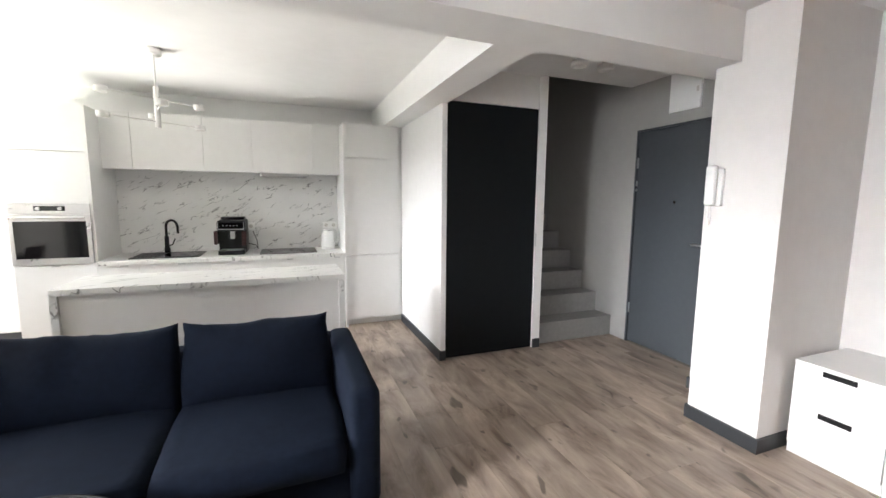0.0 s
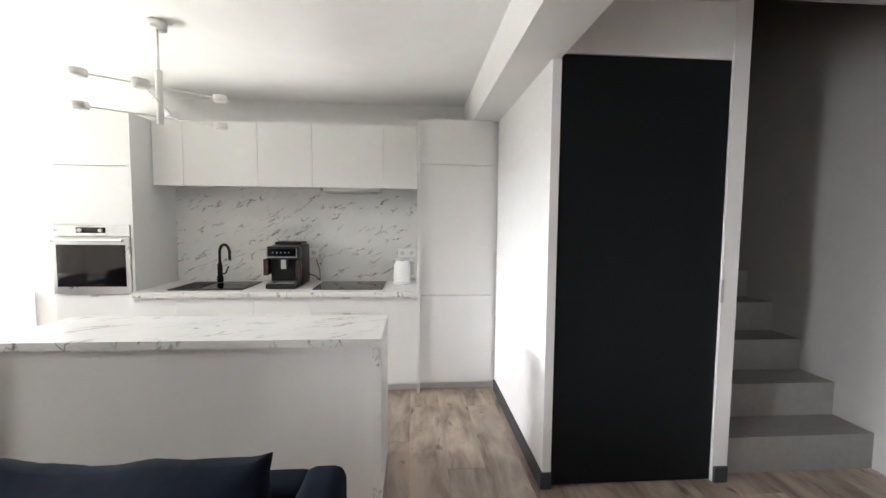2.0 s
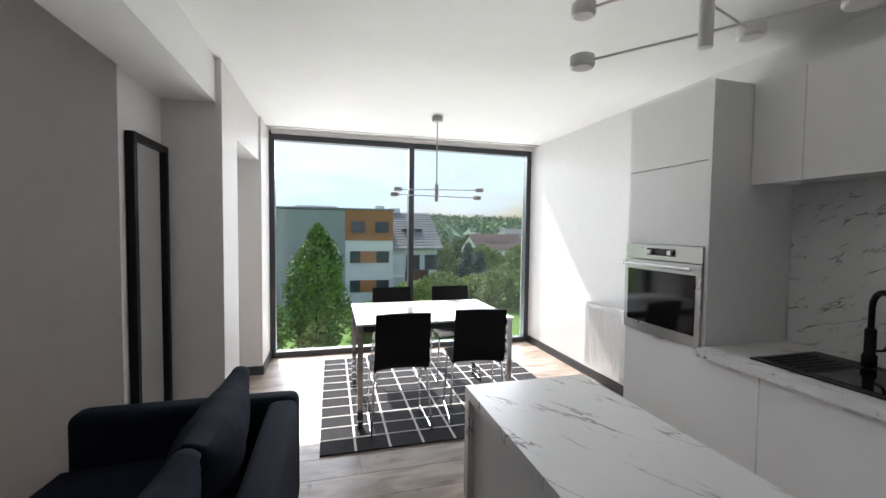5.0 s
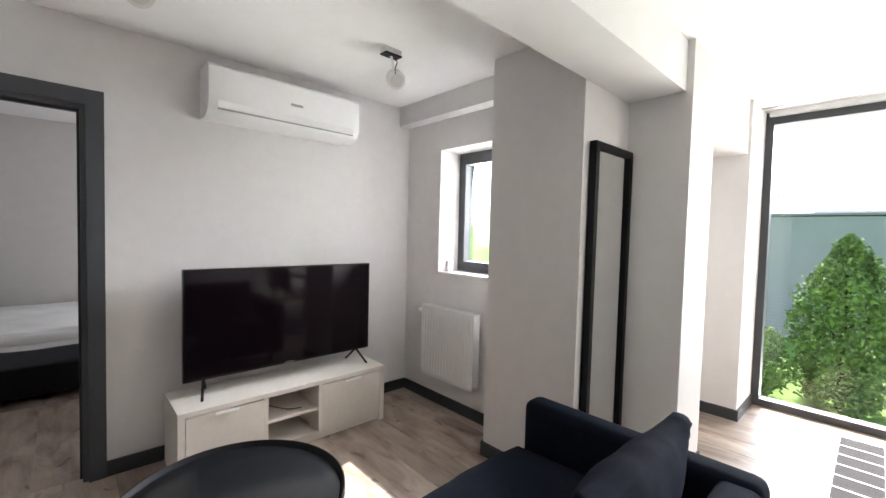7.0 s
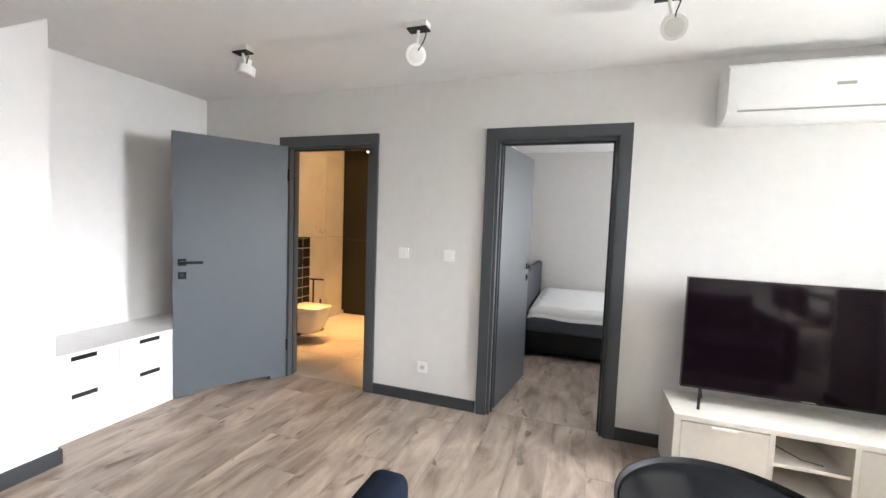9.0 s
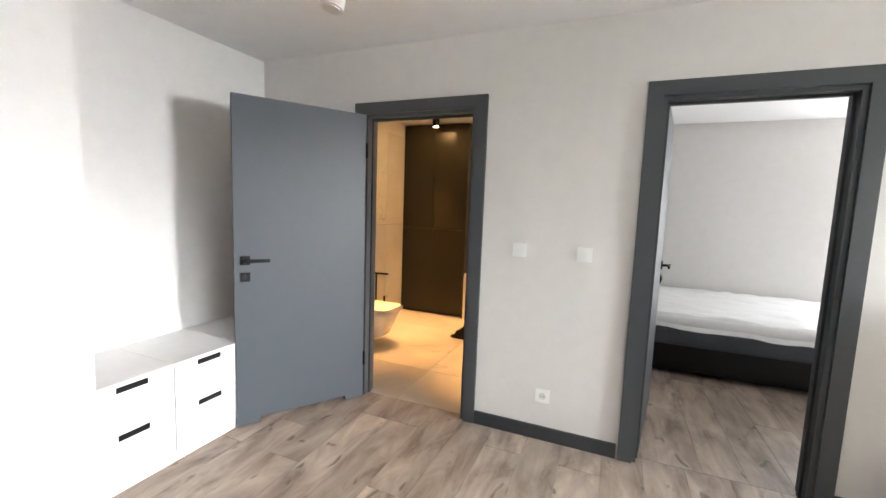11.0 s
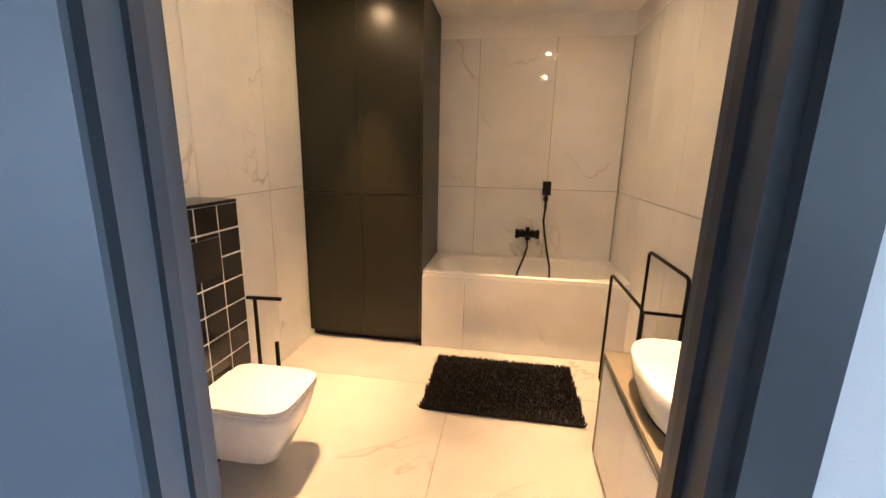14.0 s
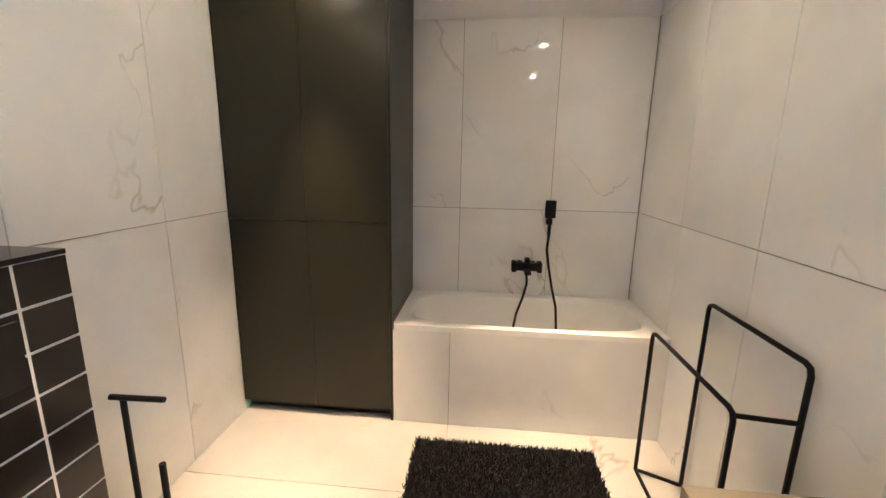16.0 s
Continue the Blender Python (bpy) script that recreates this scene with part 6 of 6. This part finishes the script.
def gable_house(x0, x1, y0, y1, zg, eave, ridge, roofm, label, balcony):
    """A house whose ridge runs along y."""
    h = thing("house", ((x0 + x1) / 2, (y0 + y1) / 2, zg), label, "house")
    part("wall", bx((x0, x1, y0, y1, zg, eave)), PLASTER, h)
    xm = (x0 + x1) / 2
    bm = bmesh.new()
    o = 0.45
    for sx in (0, 1):
        e = x1 + o if sx else x0 - o
        q = [(e, y0 - o, eave - 0.1), (e, y1 + o, eave - 0.1), (xm, y1 + o, ridge), (xm, y0 - o, ridge)]
        lo = [bm.verts.new(p) for p in q]; hi = [bm.verts.new((p[0], p[1], p[2] + 0.2)) for p in q]
        bm.faces.new(lo); bm.faces.new(hi)
        for i in range(4):
            bm.faces.new((lo[i], lo[(i + 1) % 4], hi[(i + 1) % 4], hi[i]))
    bmesh.ops.recalc_face_normals(bm, faces=bm.faces)
    part("roof", bm, roofm, h)
    bm = bmesh.new()
    for y in (y0, y1):
        bm.faces.new([bm.verts.new(p) for p in ((x0, y, eave), (x1, y, eave), (xm, y, ridge))])
    part("gable", bm, PLASTER, h)
    n = 14
    for i in range(1, n):
        f = i / n
        X, Zr = x1 + o + (xm - x1 - o) * f, eave - 0.1 + (ridge - eave + 0.1) * f + 0.2
        part("tile_course", bx((X - 0.04, X + 0.04, y0 - o, y1 + o, Zr - 0.03, Zr + 0.045)), roofm, h)
    part("chimney", bx((xm - 0.6, xm + 0.1, y0 + 0.3, y0 + 1.5, ridge - 0.6, ridge + 0.6)), PLASTER, h)
    for k in range(3):
        yy = y0 + (y1 - y0) * (0.35 + 0.16 * k)
        f = 0.45
        X, Zr = x1 + o + (xm - x1 - o) * f, eave - 0.1 + (ridge - eave + 0.1) * f + 0.25
        part("roof_window", bx((X - 0.35, X + 0.35, yy - 0.3, yy + 0.3, Zr - 0.05, Zr + 0.12)), FARGLASS, h)
    for k in range(2):
        yy = y0 + (y1 - y0) * (0.3 + 0.42 * k)
        w = part("window", bx((x1, x1 + 0.08, yy, yy + 1.3, eave - 2.0, eave - 0.6)), WINFRAME, h)
        part("pane", bx((x1 + 0.07, x1 + 0.095, yy + 0.08, yy + 1.22, eave - 1.92, eave - 0.68)), FARGLASS, w)
    if balcony:
        bl = part("balcony", bx((x1, x1 + 1.3, y0 + 1.0, y1 - 0.3, eave - 3.1, eave - 2.95)), PLASTER, h)
        part("balcony_board", bx((x1 + 1.22, x1 + 1.3, y0 + 1.0, y0 + 3.2, eave - 2.95, eave - 1.9)), BALCONY, bl)
        for i in range(9):
            part("rail", bx((x1 + 1.25, x1 + 1.28, y0 + 3.2, y1 - 0.3, eave - 2.9 + 0.11 * i, eave - 2.85 + 0.11 * i)), PLASTER, bl)

apartment_block()
gable_house(-47, -37, 8.3, 12.6, G, -0.3, 3.1, ROOFTILE, "pale house with a grey tiled roof and a balcony", True)
gable_house(-92, -80, 33, 44, -7.5, -2.6, 0.6, ROOFBROWN, "white house with a brown tiled roof", False)
gable_house(-118, -108, 52, 60, -8, -1.0, 2.0, ROOFTILE, "distant white gabled house", False)
gable_house(-150, -138, 40, 54, -8, -3.0, 0.0, ROOFBROWN, "distant house with a brown roof", False)

tree(-22.0, 2.1, G, 6.8, 1.4, "column", LEAF1, "thuja_tree", "tall dense bright green columnar thuja", 9000, 0.11, 1)
tree(-26, 8.2, G, 3.0, 2.0, "round", LEAF2, "garden_tree", "light green round garden tree", 6000, 0.13, 2)
tree(-28, 10.6, G, 3.4, 2.1, "round", LEAF2, "garden_tree", "light green round garden tree", 6000, 0.13, 3)
tree(-24, 5.2, G, 2.2, 1.4, "round", LEAF2, "garden_shrub", "round yellow-green garden shrub", 4000, 0.10, 4)
tree(-42, 17.5, G - 0.3, 5.4, 1.8, "cone", LEAF3, "spruce_tree", "slender blue-grey spruce tree", 5000, 0.16, 5)
tree(-36, 16.6, G, 4.6, 1.6, "cone", LEAF3, "spruce_tree", "slender blue-grey spruce tree", 5000, 0.15, 6)
tree(-45, 15.0, G, 5.2, 2.2, "round", LEAF1, "garden_tree", "green leafy garden tree", 5000, 0.17, 7)
tree(-32, 18.0, G, 3.6, 2.4, "round", LEAF1, "garden_tree", "green leafy garden tree", 5000, 0.14, 8)
tree(-30, 14.0, G, 3.0, 2.0, "round", LEAF2, "garden_shrub", "round green garden shrub", 5000, 0.12, 9)
tree(-55, 24.0, G - 0.8, 5.0, 3.2, "round", LEAF1, "garden_tree", "green leafy garden tree", 5000, 0.22, 10)
tree(-21, -0.6, G, 3.0, 1.3, "round", LEAF1, "garden_shrub", "dark green garden shrub", 4000, 0.10, 12)
tree(-27, 21.0, G, 3.2, 2.4, "round", LEAF2, "garden_tree", "light green leafy garden tree", 5000, 0.13, 13)
tree(-60, 34.0, G - 1.0, 5.5, 3.4, "round", LEAF1, "garden_tree", "green leafy garden tree", 5000, 0.24, 14)
tree(-24, -9.0, G, 4.4, 2.4, "round", LEAF2, "garden_tree", "light green leafy garden tree", 5000, 0.15, 15)

# ---------- tiles and planks ----------
tagged(part("floor", bx((-4.05, 1.5, -3.1, 5.25, -0.25, -0.009), (1.5, 4.0, -0.06, 6.6, -0.25, -0.009)), GROUT), "grey-brown oak plank floor", "floor", kind="structure")
floor_ob = bpy.data.objects["floor"]
PLANKS = {}
def plank(x0, x1, y0, y1, parent):
    key = (round(x1 - x0, 3), round(y1 - y0, 3))
    if key not in PLANKS:
        w, l = key
        bm = bx((0.0006, w - 0.0006, 0.0006, l - 0.0006, -0.008, -0.0012), (0.0016, w - 0.0016, 0.0016, l - 0.0016, -0.0012, 0.0))
        me = bpy.data.meshes.new("plank")
        bm.to_mesh(me); bm.free()
        me.materials.append(WOODFLOOR)
        PLANKS[key] = me
    ob = new("plank", PLANKS[key])
    ob.location = (x0, y0, 0)
    ob.parent = parent

def lay(x0, x1, y0, y1, seed, parent):
    rnd = random.Random(seed)
    x = x0
    while x < x1 - 0.01:
        w = min(0.216, x1 - x)
        y = y0 - rnd.choice((0.2, 0.5, 0.8, 1.1))
        while y < y1 - 0.01:
            a, b = max(y, y0), min(y + 1.38, y1)
            if b - a > 0.02:
                plank(x, x + w, a, b, parent)
            y += 1.38
        x += w

lay(-3.97, 3.86, -0.06, 5.25, 1, floor_ob)
lay(-1.9, 1.38, -3.1, -0.06, 2, floor_ob)

def tile_piece(parent, b6, material):
    part("tile", bx(b6), material, parent, bev=0.0)

fl = tagged(part("bath_floor", bx((1.5, 3.81, -2.93, -0.06, -0.25, -0.009)), GROUT), "large pale marble-effect bathroom floor tiles", "floor", kind="structure")
g = 0.0018
for xa, xb in ((1.5, 2.62), (2.62, 3.81)):
    for ya, yb in ((-2.93, -1.79), (-1.79, -0.62), (-0.62, -0.06)):
        tile_piece(fl, (xa + g, xb - g, ya + g, yb - g, -0.009, 0.0), BFLOOR)

wl = tagged(part("tile_bed_rear", bx((1.5, 3.81, -2.93, -2.918, 0, 2.264)), GROUT), "white marble-effect wall tiles behind the tub", "wall tiles", kind="structure")
for xa, xb in ((1.51, 2.047), (2.047, 2.62), (2.62, 2.93)):
    for za, zb in ((0.0, 1.143), (1.143, 2.264)):
        tile_piece(wl, (xa + g, xb - g, -2.918, -2.912, za + g, zb - g), BTILE)
wl = tagged(part("tile_bed_west", bx((1.5, 1.4935 + 0.0075, -2.912, -0.12, 0, 2.264)), GROUT), "white marble-effect tiles on the vanity wall", "wall tiles", kind="structure")
ys_t = [-2.912, -2.35, -1.775, -1.20, -0.625, -0.125]
for ya, yb in zip(ys_t, ys_t[1:]):
    for za, zb in ((0.0, 1.143), (1.143, 2.264)):
        tile_piece(wl, (1.501, 1.5065, ya + g, yb - g, za + g, zb - g), BTILE)
wl = tagged(part("tile_bed_east", bx((3.808, 3.81, -2.28, -0.125, 0, 2.264)), GROUT), "white marble-effect tiles on the toilet wall", "wall tiles", kind="structure")
ys_t = [-2.28, -1.86, -1.28, -0.70, -0.125]
for ya, yb in zip(ys_t, ys_t[1:]):
    for za, zb in ((0.0, 1.16), (1.16, 2.264)):
        tile_piece(wl, (3.803, 3.808, ya + g, yb - g, za + g, zb - g), BTILE)
